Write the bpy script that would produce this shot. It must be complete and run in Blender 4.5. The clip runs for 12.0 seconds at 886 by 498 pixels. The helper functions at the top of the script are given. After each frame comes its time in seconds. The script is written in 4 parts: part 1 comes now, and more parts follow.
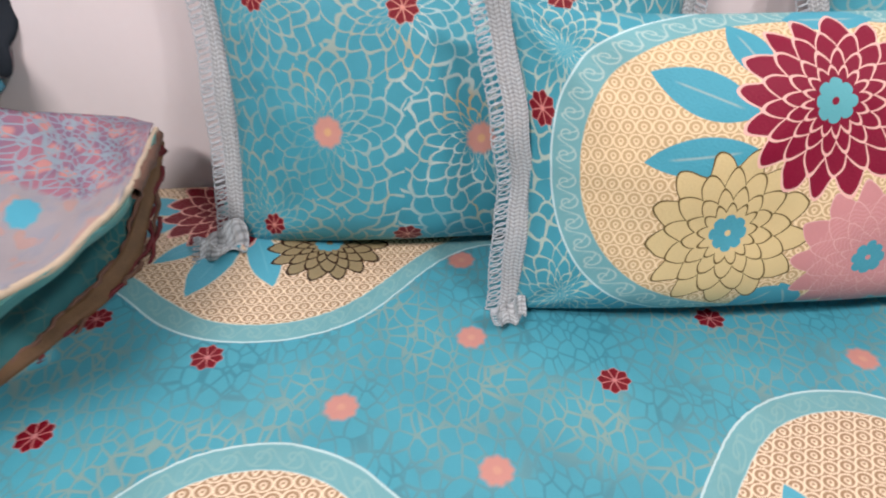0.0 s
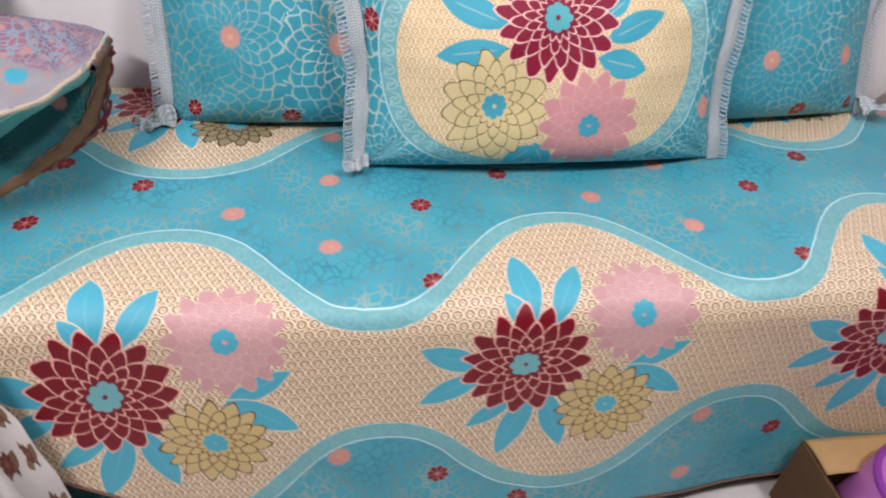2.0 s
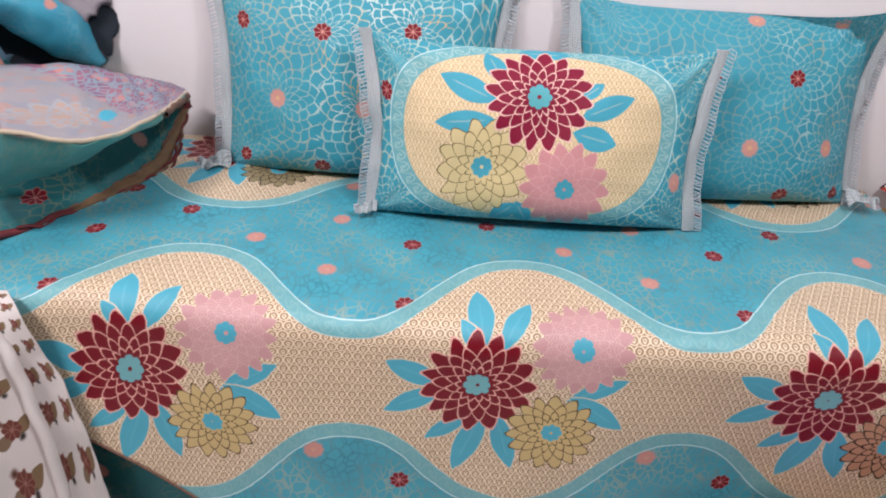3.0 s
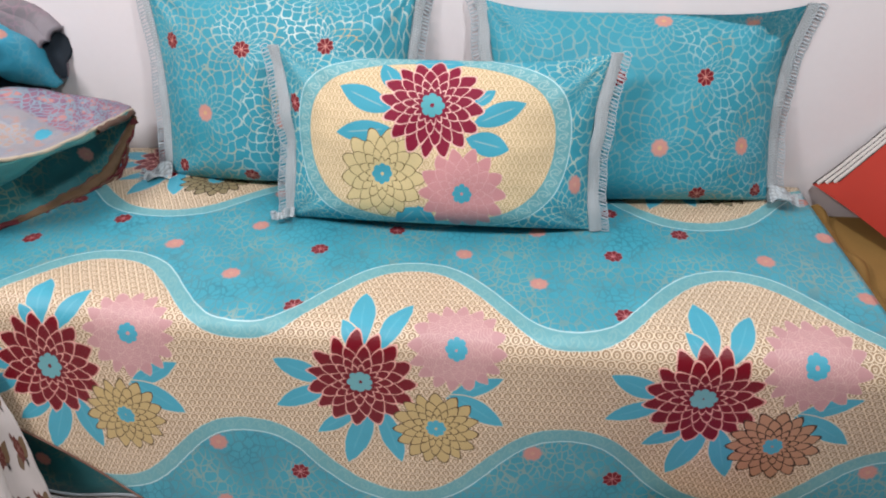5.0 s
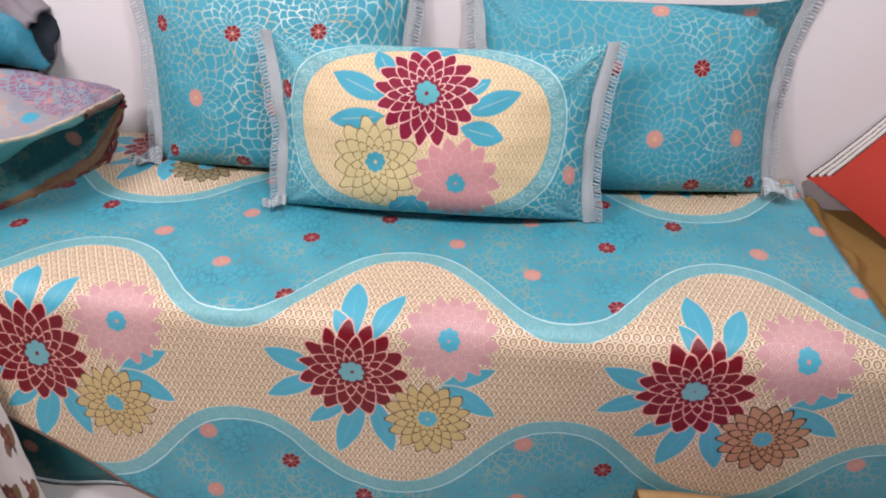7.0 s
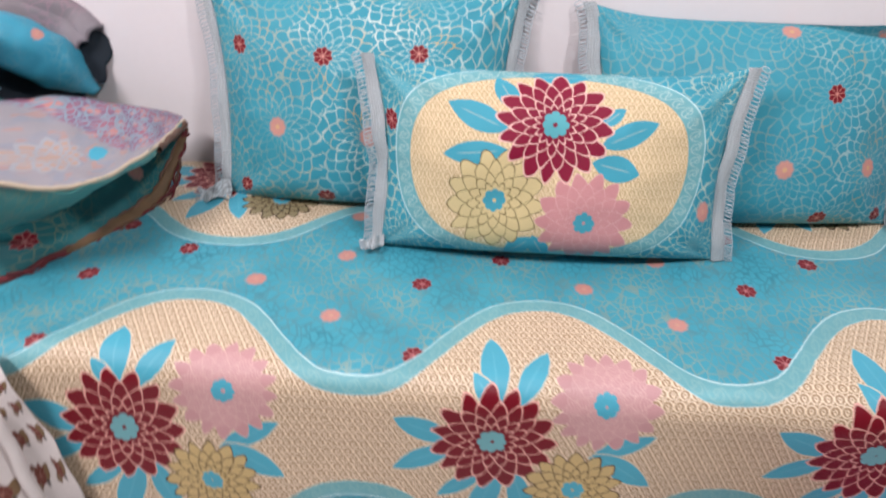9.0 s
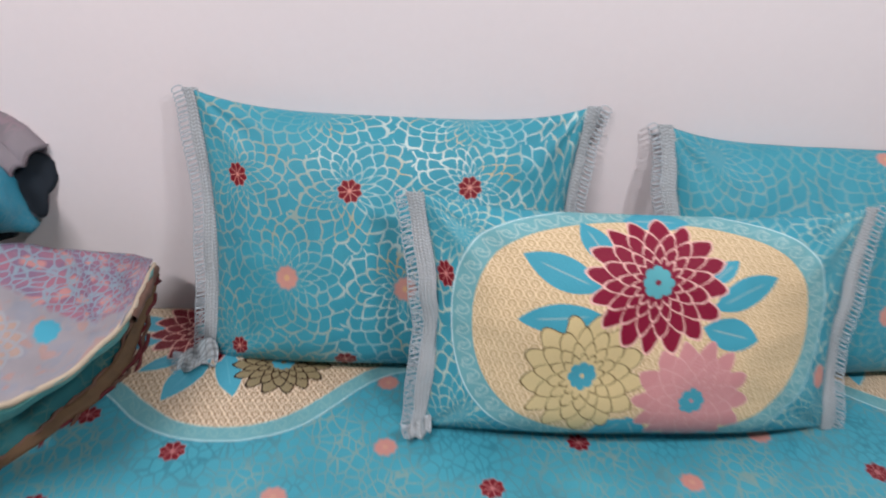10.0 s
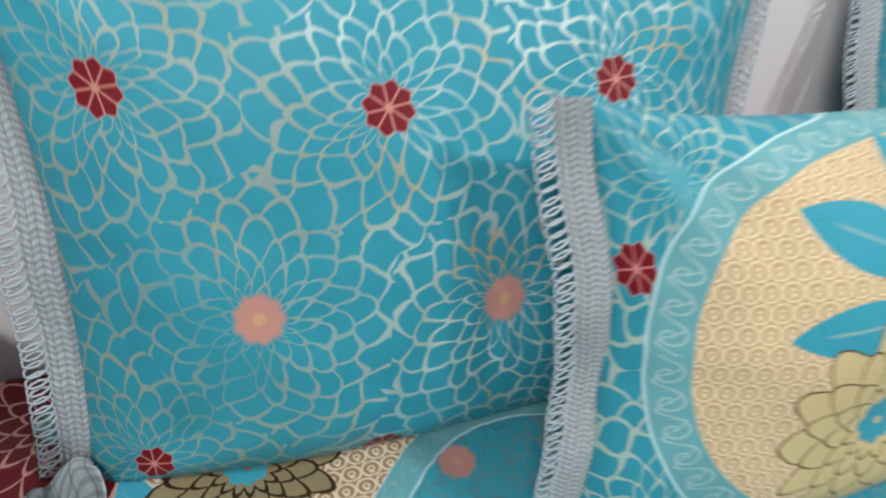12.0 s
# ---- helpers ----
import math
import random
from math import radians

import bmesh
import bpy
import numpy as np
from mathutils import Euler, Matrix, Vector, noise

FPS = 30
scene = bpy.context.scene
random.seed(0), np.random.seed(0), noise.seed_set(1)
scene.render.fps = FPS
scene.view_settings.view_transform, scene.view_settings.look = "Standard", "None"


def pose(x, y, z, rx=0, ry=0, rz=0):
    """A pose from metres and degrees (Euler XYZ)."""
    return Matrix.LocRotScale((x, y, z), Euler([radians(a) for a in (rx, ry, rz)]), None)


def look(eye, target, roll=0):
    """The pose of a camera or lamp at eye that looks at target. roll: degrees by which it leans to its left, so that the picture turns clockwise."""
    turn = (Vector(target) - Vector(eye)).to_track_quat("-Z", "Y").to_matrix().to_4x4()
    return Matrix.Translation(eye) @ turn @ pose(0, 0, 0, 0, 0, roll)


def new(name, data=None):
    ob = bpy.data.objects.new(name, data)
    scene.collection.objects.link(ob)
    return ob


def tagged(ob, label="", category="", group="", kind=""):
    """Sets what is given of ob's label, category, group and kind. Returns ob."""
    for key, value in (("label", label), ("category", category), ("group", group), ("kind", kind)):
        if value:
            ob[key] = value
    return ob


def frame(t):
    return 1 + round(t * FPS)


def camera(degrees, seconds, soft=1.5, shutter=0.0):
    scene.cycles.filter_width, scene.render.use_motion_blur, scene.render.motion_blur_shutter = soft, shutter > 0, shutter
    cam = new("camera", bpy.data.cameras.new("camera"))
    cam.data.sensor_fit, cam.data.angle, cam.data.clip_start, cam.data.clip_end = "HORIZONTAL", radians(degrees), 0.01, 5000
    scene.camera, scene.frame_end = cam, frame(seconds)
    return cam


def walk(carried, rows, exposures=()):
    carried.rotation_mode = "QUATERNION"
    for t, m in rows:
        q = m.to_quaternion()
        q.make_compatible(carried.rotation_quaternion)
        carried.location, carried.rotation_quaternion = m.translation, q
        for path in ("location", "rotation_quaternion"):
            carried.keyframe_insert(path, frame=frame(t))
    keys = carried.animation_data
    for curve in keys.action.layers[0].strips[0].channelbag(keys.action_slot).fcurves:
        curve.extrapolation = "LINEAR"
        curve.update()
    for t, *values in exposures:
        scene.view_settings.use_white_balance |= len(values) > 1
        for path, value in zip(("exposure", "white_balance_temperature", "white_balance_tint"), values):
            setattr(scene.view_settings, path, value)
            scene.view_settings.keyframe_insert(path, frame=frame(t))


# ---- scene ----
cam = camera(66.2, 12.0, soft=2.0, shutter=0.5)
PATH = [
    (0, (-0.005, -0.004, 1.116), (0.139, 1.585, -0.091), 0.5),
    (0.5, (-0.074, -0.114, 1.155), (0.165, 1.485, -0.022), 0.9),
    (1, (-0.082, -0.288, 1.164), (0.255, 1.23, -0.093), 1.0),
    (1.5, (-0.018, -0.385, 1.187), (0.286, 1.165, -0.039), 1.4),
    (2, (0.134, -0.466, 1.207), (0.386, 1.073, -0.046), 3.6),
    (2.5, (0.221, -0.558, 1.236), (0.36, 1.062, 0.071), 3.5),
    (3, (0.322, -0.687, 1.263), (0.315, 1.004, 0.195), 3.5),
    (3.5, (0.479, -0.72, 1.303), (0.334, 0.97, 0.244), -0.4),
    (3.7, (0.574, -0.714, 1.313), (0.371, 0.972, 0.256), -0.8),
    (5.3, (0.669, -0.707, 1.311), (0.496, 0.961, 0.221), -0.3),
    (5.5, (0.67, -0.7, 1.312), (0.516, 0.96, 0.206), -0.1),
    (6, (0.669, -0.702, 1.314), (0.52, 0.963, 0.218), 0.3),
    (6.5, (0.665, -0.706, 1.313), (0.5, 0.954, 0.21), 0.1),
    (8.3, (0.594, -0.661, 1.292), (0.437, 0.986, 0.168), 3.3),
    (8.5, (0.539, -0.655, 1.281), (0.287, 0.971, 0.144), 2.3),
    (9, (0.334, -0.552, 1.305), (0.27, 1.113, 0.199), 1.5),
    (9.5, (0.177, -0.46, 1.328), (0.248, 1.273, 0.33), 2.0),
    (10, (0.074, -0.201, 1.3), (0.254, 1.557, 0.364), 4.3),
    (10.5, (-0.027, -0.028, 1.256), (0.268, 1.699, 0.291), 5.0),
    (11, (-0.109, 0.137, 1.259), (0.462, 1.736, 0.202), 6.7),
    (11.2, (-0.115, 0.185, 1.22), (0.505, 1.722, 0.1), 8.7),
    (11.5, (-0.119, 0.269, 1.169), (0.566, 1.758, 0.024), 8.3),
    (12, (-0.132, 0.411, 1.051), (0.586, 1.881, -0.1), 7.8),
]
EXPOSURES = ((0.0, -0.14, 7000, 14), (1.0, -0.18, 6650, 10), (2.0, -0.08, 6500, 9), (3.5, -0.09, 6600, 12), (5.3, -0.10, 6500, 6), (5.5, -0.10, 6500, 6), (6.0, -0.09, 6560, 9), (6.5, -0.08, 6600, 13), (8.5, -0.06, 6550, 11),
             (9.0, -0.10, 6550, 11), (9.5, -0.32, 6550, 11), (10.0, -0.45, 6550, 10), (10.5, -0.54, 6480, 5), (11.0, -0.62, 6430, 1), (11.5, -0.48, 6400, 0), (12.0, -0.31, 6380, 0))
walk(cam, [(t, look(eye, target, roll)) for t, eye, target, roll in PATH], EXPOSURES)

# ---- world and lamps ----
FLOOR, BED_Z = -0.06, 0.5
world = bpy.data.worlds.new("world")
scene.world = world
world.use_nodes = True
world.node_tree.nodes["Background"].inputs[0].default_value = (0.9, 0.95, 1.0, 1)
world.node_tree.nodes["Background"].inputs[1].default_value = 0.15


def wall_at(x):
    """Where the wall behind the bed stands; it runs a little askew to the bed."""
    return 0.963 - 0.029 * (x - 0.5)


def area_lamp(name, eye, target, size, watts, colour):
    data = bpy.data.lights.new(name, "AREA")
    data.shape, data.size, data.size_y, data.energy, data.color = "RECTANGLE", size[0], size[1], watts, colour
    ob = new(name, data)
    ob.matrix_world = look(eye, target)
    return ob


area_lamp("room_lamp", (1.15, -0.46, 2.42), (0.4, 0.75, 0.5), (0.20, 0.16), 29, (0.98, 0.955, 1.0))
area_lamp("tube_lamp", (-1.05, -0.65, 2.45), (-0.1, 0.8, 0.6), (0.7, 0.12), 45, (1.0, 0.905, 0.935))

# ---- node arithmetic for the woven prints ----


class Val:
    """A number inside a material's node tree, with the usual operators."""

    def __init__(self, tree, socket):
        self.tree, self.socket = tree, socket

    def op(self, kind, *others, clamp=False):
        node = self.tree.nodes.new("ShaderNodeMath")
        node.operation, node.use_clamp = kind, clamp
        for slot, item in zip(node.inputs, (self, *others)):
            if isinstance(item, Val):
                self.tree.links.new(item.socket, slot)
            else:
                slot.default_value = item
        return Val(self.tree, node.outputs[0])

    def __add__(self, o):
        return self.op("ADD", o)

    def __sub__(self, o):
        return self.op("SUBTRACT", o)

    def __mul__(self, o):
        return self.op("MULTIPLY", o)

    def __truediv__(self, o):
        return self.op("DIVIDE", o)

    def rsub(self, o):
        return self.op("MULTIPLY_ADD", -1.0, o)

    def step(self, soft):
        """0 below zero, 1 above, over a width of soft."""
        return self.op("MULTIPLY_ADD", 1.0 / soft, 0.5, clamp=True)


class Print:
    """A cloth material that is painted layer by layer, in metres of the cloth's own coordinates."""

    def __init__(self, name):
        self.mat = bpy.data.materials.new(name)
        self.mat.use_nodes = True
        self.tree = self.mat.node_tree
        self.bsdf = self.tree.nodes["Principled BSDF"]
        uv = self.tree.nodes.new("ShaderNodeUVMap")
        self.uv = uv.outputs[0]
        sep = self.tree.nodes.new("ShaderNodeSeparateXYZ")
        self.tree.links.new(self.uv, sep.inputs[0])
        self.u0, self.v0 = Val(self.tree, sep.outputs[0]), Val(self.tree, sep.outputs[1])
        self.u, self.v = self.u0, self.v0
        self.colour = None

    def tex(self, scale, detail=2.0, kind="noise", coords=None):
        if kind == "noise":
            node = self.tree.nodes.new("ShaderNodeTexNoise")
            node.inputs["Detail"].default_value = detail
        else:
            node = self.tree.nodes.new("ShaderNodeTexVoronoi")
            node.feature = kind
        node.inputs["Scale"].default_value = scale
        self.tree.links.new(coords or self.uv, node.inputs["Vector"])
        return Val(self.tree, node.outputs[0])

    def vector(self, x, y):
        node = self.tree.nodes.new("ShaderNodeCombineXYZ")
        for slot, item in zip(node.inputs, (x, y)):
            self.tree.links.new(item.socket, slot)
        return node.outputs[0]

    def base(self, rgb):
        node = self.tree.nodes.new("ShaderNodeRGB")
        node.outputs[0].default_value = (*rgb, 1)
        self.colour = node.outputs[0]

    def paint(self, mask, rgb):
        node = self.tree.nodes.new("ShaderNodeMix")
        node.data_type = "RGBA"
        self.tree.links.new(mask.socket, node.inputs[0])
        self.tree.links.new(self.colour, node.inputs[6])
        if isinstance(rgb, tuple):
            node.inputs[7].default_value = (*rgb, 1)
        else:
            self.tree.links.new(rgb, node.inputs[7])
        self.colour = node.outputs[2]

    def blend(self, mask, rgb, other):
        """A colour between two."""
        node = self.tree.nodes.new("ShaderNodeMix")
        node.data_type = "RGBA"
        self.tree.links.new(mask.socket, node.inputs[0])
        for slot, colour in ((node.inputs[6], rgb), (node.inputs[7], other)):
            if isinstance(colour, tuple):
                slot.default_value = (*colour, 1)
            else:
                self.tree.links.new(colour, slot)
        return node.outputs[2]

    def wave(self, level, sizes, crest):
        """A wavy border across the cloth, and the factor by which its slope stretches upright distances."""
        angle = (self.u - crest) * (math.tau / PERIOD)
        height, slope = None, None
        for k, size in enumerate(sizes, 1):
            turn = angle * float(k)
            up, along = turn.op("COSINE") * size, turn.op("SINE") * (size * k * math.tau / PERIOD)
            height = up + level if height is None else height + up
            slope = along if slope is None else slope + along
        return height, (slope * slope + 1.0).op("SQRT")

    def scale(self, factor):
        """Multiplies the colour by a number."""
        node = self.tree.nodes.new("ShaderNodeVectorMath")
        node.operation = "SCALE"
        self.tree.links.new(self.colour, node.inputs[0])
        self.tree.links.new(factor.socket, node.inputs["Scale"])
        self.colour = node.outputs[0]

    def polar(self, cu, cv):
        du, dv = self.u - cu, self.v - cv
        r = (dv * dv).op("ADD", du * du).op("SQRT")
        return r, dv.op("ARCTAN2", du) * (1 / math.tau)

    def dahlia(self, cu, cv, size, petals, tips, fill, line, width, eye, turn=0.0, soft=0.0007, ripple=0.0):
        r, a = self.polar(cu, cv)
        bent = self.tex(16.0, 1.0) - 0.5
        a = a + bent * (0.5 / petals)
        r = r + (self.tex(28.0, 1.0) - 0.5) * (0.10 * size)
        for k, tip in enumerate(tips):
            t = a.op("MULTIPLY_ADD", float(petals), turn + 0.5 * (k % 2)).op("PINGPONG", 0.5) * 2.0
            edge = t.op("POWER", 1.5).op("MULTIPLY_ADD", -0.25 * tip * size, tip * size) - r
            self.paint(edge.step(soft), line)
            self.paint((edge - width).step(soft), fill)
        if ripple:
            waves = ((a * (math.tau * petals)).op("SINE") * 0.5 + r * (1 / 0.0055)).op("PINGPONG", 0.5) * 2.0
            self.paint((waves - 0.6).step(0.3) * r.rsub(0.72 * size).step(0.001) * ripple, line)
        t = a.op("MULTIPLY_ADD", 8.0, 0.0).op("PINGPONG", 0.5)
        edge = (t * 2.0).op("POWER", 3.0).op("MULTIPLY_ADD", -0.045 * size, 0.228 * size) - r
        self.paint(edge.step(soft), eye)
        self.paint(r.rsub(0.035 * size).step(soft), fill)

    def small_flower(self, cu, cv, size, fill, line):
        r, a = self.polar(cu, cv)
        t = a.op("MULTIPLY_ADD", 8.0, 0.3).op("PINGPONG", 0.5)
        edge = t.op("MULTIPLY_ADD", -0.4 * size, size) - r
        self.paint(edge.step(0.0015), line)
        inner = (t.rsub(0.5) * r).op("MINIMUM", edge).op("MINIMUM", r * 0.5 - 0.04 * size) - 0.04 * size
        self.paint(inner.step(0.0012), fill)

    def dot(self, cu, cv, size, rgb, core):
        r, a = self.polar(cu, cv)
        edge = a.op("MULTIPLY_ADD", 9.0, 0.0).op("PINGPONG", 0.5).op("MULTIPLY_ADD", -0.25 * size, size) - r
        self.paint(edge.step(0.006), rgb)
        self.paint(r.rsub(0.25 * size).step(0.003), core)

    def leaf(self, base, tip, width, rgb, rim=None, vein=None):
        au, av = tip[0] - base[0], tip[1] - base[1]
        length = math.hypot(au, av)
        au, av = au / length, av / length
        du, dv = self.u - base[0], self.v - base[1]
        along = (du * (au / length)).op("ADD", dv * (av / length))
        side = (du * -av).op("ADD", dv * au)
        bow = along.op("SUBTRACT", (along * along))
        arc = bow.op("MAXIMUM", 0.0).op("POWER", 0.95) * (3.75 * width)
        edge = bow.op("MINIMUM", 0.0).op("MULTIPLY_ADD", 3.0, arc) - side.op("ABSOLUTE")
        if rim:
            self.paint((edge + 0.0025).step(0.0015), rim)
        self.paint(edge.step(0.0012), rgb)
        if vein:
            mid = side.op("ABSOLUTE").rsub(0.0012).step(0.002) * edge.step(0.001) * along.rsub(0.75).step(0.1) * (along - 0.2).step(0.1)
            self.paint(mid * 0.5, vein)

    def rings(self, mask, spacing, rgb, strength):
        """Rows of little open rings woven into the ground."""
        v = self.v0 * (1 / (spacing * 0.86))
        row = v.op("FLOOR")
        shift = row.op("MODULO", 2.0) * 0.5
        x = (self.u0 * (1 / spacing) + shift).op("FRACT") - 0.5
        y = (v - row) - 0.5
        r = (x * x).op("ADD", y * y).op("SQRT")
        ring = (r - 0.3).op("ABSOLUTE").rsub(0.10).step(0.08)
        gap = (y + 0.22).op("ABSOLUTE").rsub(0.08).step(0.1) * x.op("ABSOLUTE").rsub(0.1).step(0.1)
        dotm = r.rsub(0.1).step(0.1)
        corner = (r - 0.53).step(0.08)
        total = ring.op("MAXIMUM", corner).op("MAXIMUM", dotm) .op("SUBTRACT", gap, clamp=True)
        self.paint(total * mask * strength, rgb)
        return total * mask

    def scroll(self, across, along, mask, rgb, strength):
        """A running scroll inside a band; across runs from -0.5 to 0.5."""
        x = along.op("FRACT") - 0.5
        wave = (along * math.tau).op("SINE") * 0.30
        l1 = (across - wave).op("ABSOLUTE").rsub(0.05).step(0.06)
        r = (x * x).op("ADD", across * across).op("SQRT")
        turn = across.op("ARCTAN2", x) * (1 / math.tau)
        l2 = (r * 3.4 - turn).op("PINGPONG", 0.5).rsub(0.13).step(0.1) * r.rsub(0.42).step(0.05)
        self.paint(l1.op("MAXIMUM", l2) * mask * strength, rgb)

    def finish(self, rough=0.45, gloss=0.28, metal=None, weave=0.25, sheen=0.0, lift=None):
        tree, bsdf = self.tree, self.bsdf
        blotch = self.tex(9.0, 4.0).op("MULTIPLY_ADD", 0.28, 0.86)
        self.scale(blotch)
        grain = self.tex(900.0, 1.0).op("MULTIPLY_ADD", 0.3, 0.85)
        self.scale(grain)
        tree.links.new(self.colour, bsdf.inputs["Base Color"])
        bsdf.inputs["Roughness"].default_value = rough
        bsdf.inputs["Sheen Weight"].default_value = sheen
        bsdf.inputs["Sheen Roughness"].default_value = 0.4
        bsdf.inputs["Specular IOR Level"].default_value = gloss
        if metal is not None:
            tree.links.new(metal.socket, bsdf.inputs["Metallic"])
        rep = (self.u0 * 5200.0).op("SINE").op("ADD", (self.v0 * 3900.0).op("SINE"))
        height = rep * 0.12
        if lift is not None:
            height = height + lift
        fine = self.tex(60.0, 3.0)
        height = height + fine * 1.6 + self.tex(9.0, 2.0) * 7.0
        bump = tree.nodes.new("ShaderNodeBump")
        bump.inputs["Strength"].default_value = weave
        bump.inputs["Distance"].default_value = 0.0012
        tree.links.new(height.socket, bump.inputs["Height"])
        tree.links.new(bump.outputs[0], bsdf.inputs["Normal"])
        return self.mat


def plain(name, rgb, rough=0.7, scale=8.0, amount=0.25, bump=0.2, metal=0.0, distance=0.002, fine=12.0):
    """A plain material with blotches, grain and fine relief."""
    mat = bpy.data.materials.new(name)
    mat.use_nodes = True
    tree = mat.node_tree
    bsdf = tree.nodes["Principled BSDF"]
    place = tree.nodes.new("ShaderNodeTexCoord").outputs["Object"]
    noises = []
    for s, d in ((scale, 4.0), (scale * fine, 3.0)):
        n = tree.nodes.new("ShaderNodeTexNoise")
        n.inputs["Scale"].default_value, n.inputs["Detail"].default_value = s, d
        tree.links.new(place, n.inputs["Vector"])
        noises.append(Val(tree, n.outputs[0]))
    both = noises[0] * 0.6 + noises[1] * 0.4
    mix = tree.nodes.new("ShaderNodeMix")
    mix.data_type = "RGBA"
    mix.inputs[6].default_value = (*[c * (1 - amount) for c in rgb], 1)
    mix.inputs[7].default_value = (*[min(1, c * (1 + amount)) for c in rgb], 1)
    tree.links.new(both.socket, mix.inputs[0])
    tree.links.new(mix.outputs[2], bsdf.inputs["Base Color"])
    tree.links.new((both * 0.2 + (rough - 0.1)).socket, bsdf.inputs["Roughness"])
    bsdf.inputs["Metallic"].default_value = metal
    b = tree.nodes.new("ShaderNodeBump")
    b.inputs["Strength"].default_value, b.inputs["Distance"].default_value = bump, distance
    tree.links.new(both.socket, b.inputs["Height"])
    tree.links.new(b.outputs[0], bsdf.inputs["Normal"])
    return mat


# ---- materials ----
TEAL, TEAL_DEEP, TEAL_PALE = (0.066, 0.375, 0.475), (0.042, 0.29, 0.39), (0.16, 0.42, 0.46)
TEAL_PILLOW, TEAL_PILLOW_DEEP = (0.048, 0.335, 0.43), (0.032, 0.265, 0.365)
CREAM, CREAM_DARK = (0.87, 0.74, 0.555), (0.36, 0.24, 0.135)
WINE, WINE_LINE = (0.17, 0.003, 0.012), (0.75, 0.40, 0.34)
ROSE, ROSE_LINE = (0.57, 0.32, 0.325), (0.72, 0.50, 0.47)
SAND, SAND_LINE = (0.58, 0.44, 0.20), (0.09, 0.055, 0.02)
LEAF, GOLD, WHITE_LINE, PEACH = (0.075, 0.40, 0.53), (0.62, 0.45, 0.20), (0.50, 0.72, 0.74), (0.58, 0.28, 0.24)
TIPS = (1.0, 0.78, 0.56, 0.385)
PERIOD, REPEAT = 0.646, 0.779


def sheet_print():
    """Wavy cream bands with flower groups on a turquoise ground, repeating along and across the cloth."""
    p = Print("printed_satin")
    warp = p.tex(14.0, 1.0) - 0.5
    ripple = p.tex(75.0, 1.0) - 0.5
    p.u = p.u0 + warp * 0.006 + ripple * 0.0025
    p.v = p.v0 + warp * 0.005 - ripple * 0.0025
    # cell with the flower group in its middle: u from 0.160 to 0.806, v from -0.54 to 0.239
    browned = (p.u - 0.160 - PERIOD).step(0.002) * (p.v * -1.0).step(0.002)
    # mask of the far repeat, whose sand flowers are painted as shaded
    far_shade = (p.v - 0.239).step(0.002)
    p.u = (p.u - 0.160).op("WRAP", PERIOD, 0.0) + 0.160
    p.v = (p.v + 0.54).op("WRAP", REPEAT, 0.0) - 0.54
    p.base(TEAL)
    p.paint((p.tex(7.0, 3.0) - 0.5).step(0.35) * 0.55, TEAL_DEEP)
    cells = p.tex(62.0, 0.0, "DISTANCE_TO_EDGE", p.vector(p.u0 + warp * 0.03, p.v0 * 0.7))
    net = cells.rsub(0.065).step(0.06)
    patch = (p.tex(5.0, 2.0) - 0.47).step(0.2)
    p.paint(net * patch * 0.5, (0.42, 0.43, 0.30))
    p.paint(net * patch.rsub(1.0) * 0.55, (0.03, 0.17, 0.22))
    upper, steep_upper = p.wave(0.0230, (0.1070, 0.004, -0.0055), 0.4795)
    lower, steep_lower = p.wave(-0.3444, (0.0930, 0.0, -0.005), 0.1530)
    inside = ((upper - p.v) / steep_upper).op("MINIMUM", (p.v - lower) / steep_lower)
    for cu, cv in ((0.252, 0.205), (0.254, 0.001), (0.411, -0.484), (0.260, -0.394)):
        p.small_flower(cu, cv, 0.021, WINE, (0.55, 0.22, 0.22))
    for cu, cv in ((0.737, 0.098), (0.574, 0.202), (0.735, -0.481), (0.738, -0.322)):
        p.dot(cu, cv, 0.0195, PEACH, (0.62, 0.33, 0.25))
    p.paint((inside + 0.032).step(0.002), TEAL_PALE)
    band = (inside + 0.032).step(0.002) * (inside * -1.0).step(0.002)
    p.scroll((inside + 0.016) * (1 / 0.03), p.u0 * (1 / 0.034), band, (0.27, 0.50, 0.49), 0.55)
    p.paint((inside + 0.032).op("ABSOLUTE").rsub(0.0014).step(0.0012), WHITE_LINE)
    cream = inside.step(0.002)
    p.paint(inside.op("ABSOLUTE").rsub(0.0012).step(0.0015), WHITE_LINE)
    p.paint(cream, CREAM)
    relief = p.rings(cream, 0.0195, CREAM_DARK, 1.0)
    leaves = (((0.402, -0.085), (0.389, 0.046), 0.029), ((0.435, -0.085), (0.489, 0.014), 0.023), ((0.402, -0.09), (0.358, -0.033), 0.017),
              ((0.335, -0.165), (0.226, -0.114), 0.027), ((0.335, -0.175), (0.225, -0.225), 0.024), ((0.385, -0.235), (0.303, -0.290), 0.020),
              ((0.415, -0.225), (0.362, -0.368), 0.029), ((0.435, -0.225), (0.475, -0.357), 0.026), ((0.565, -0.19), (0.674, -0.136), 0.021), ((0.57, -0.18), (0.678, -0.250), 0.025))
    for root, tip, width in leaves:
        p.leaf(root, tip, width * 0.86, LEAF, (0.70, 0.62, 0.47), (0.16, 0.50, 0.60))
    p.dahlia(0.398, -0.160, 0.112, 15, TIPS, WINE, WINE_LINE, 0.0043, TEAL_PALE)
    p.dahlia(0.583, -0.079, 0.094, 16, TIPS, ROSE, ROSE_LINE, 0.0014, LEAF, 0.2, ripple=0.45)
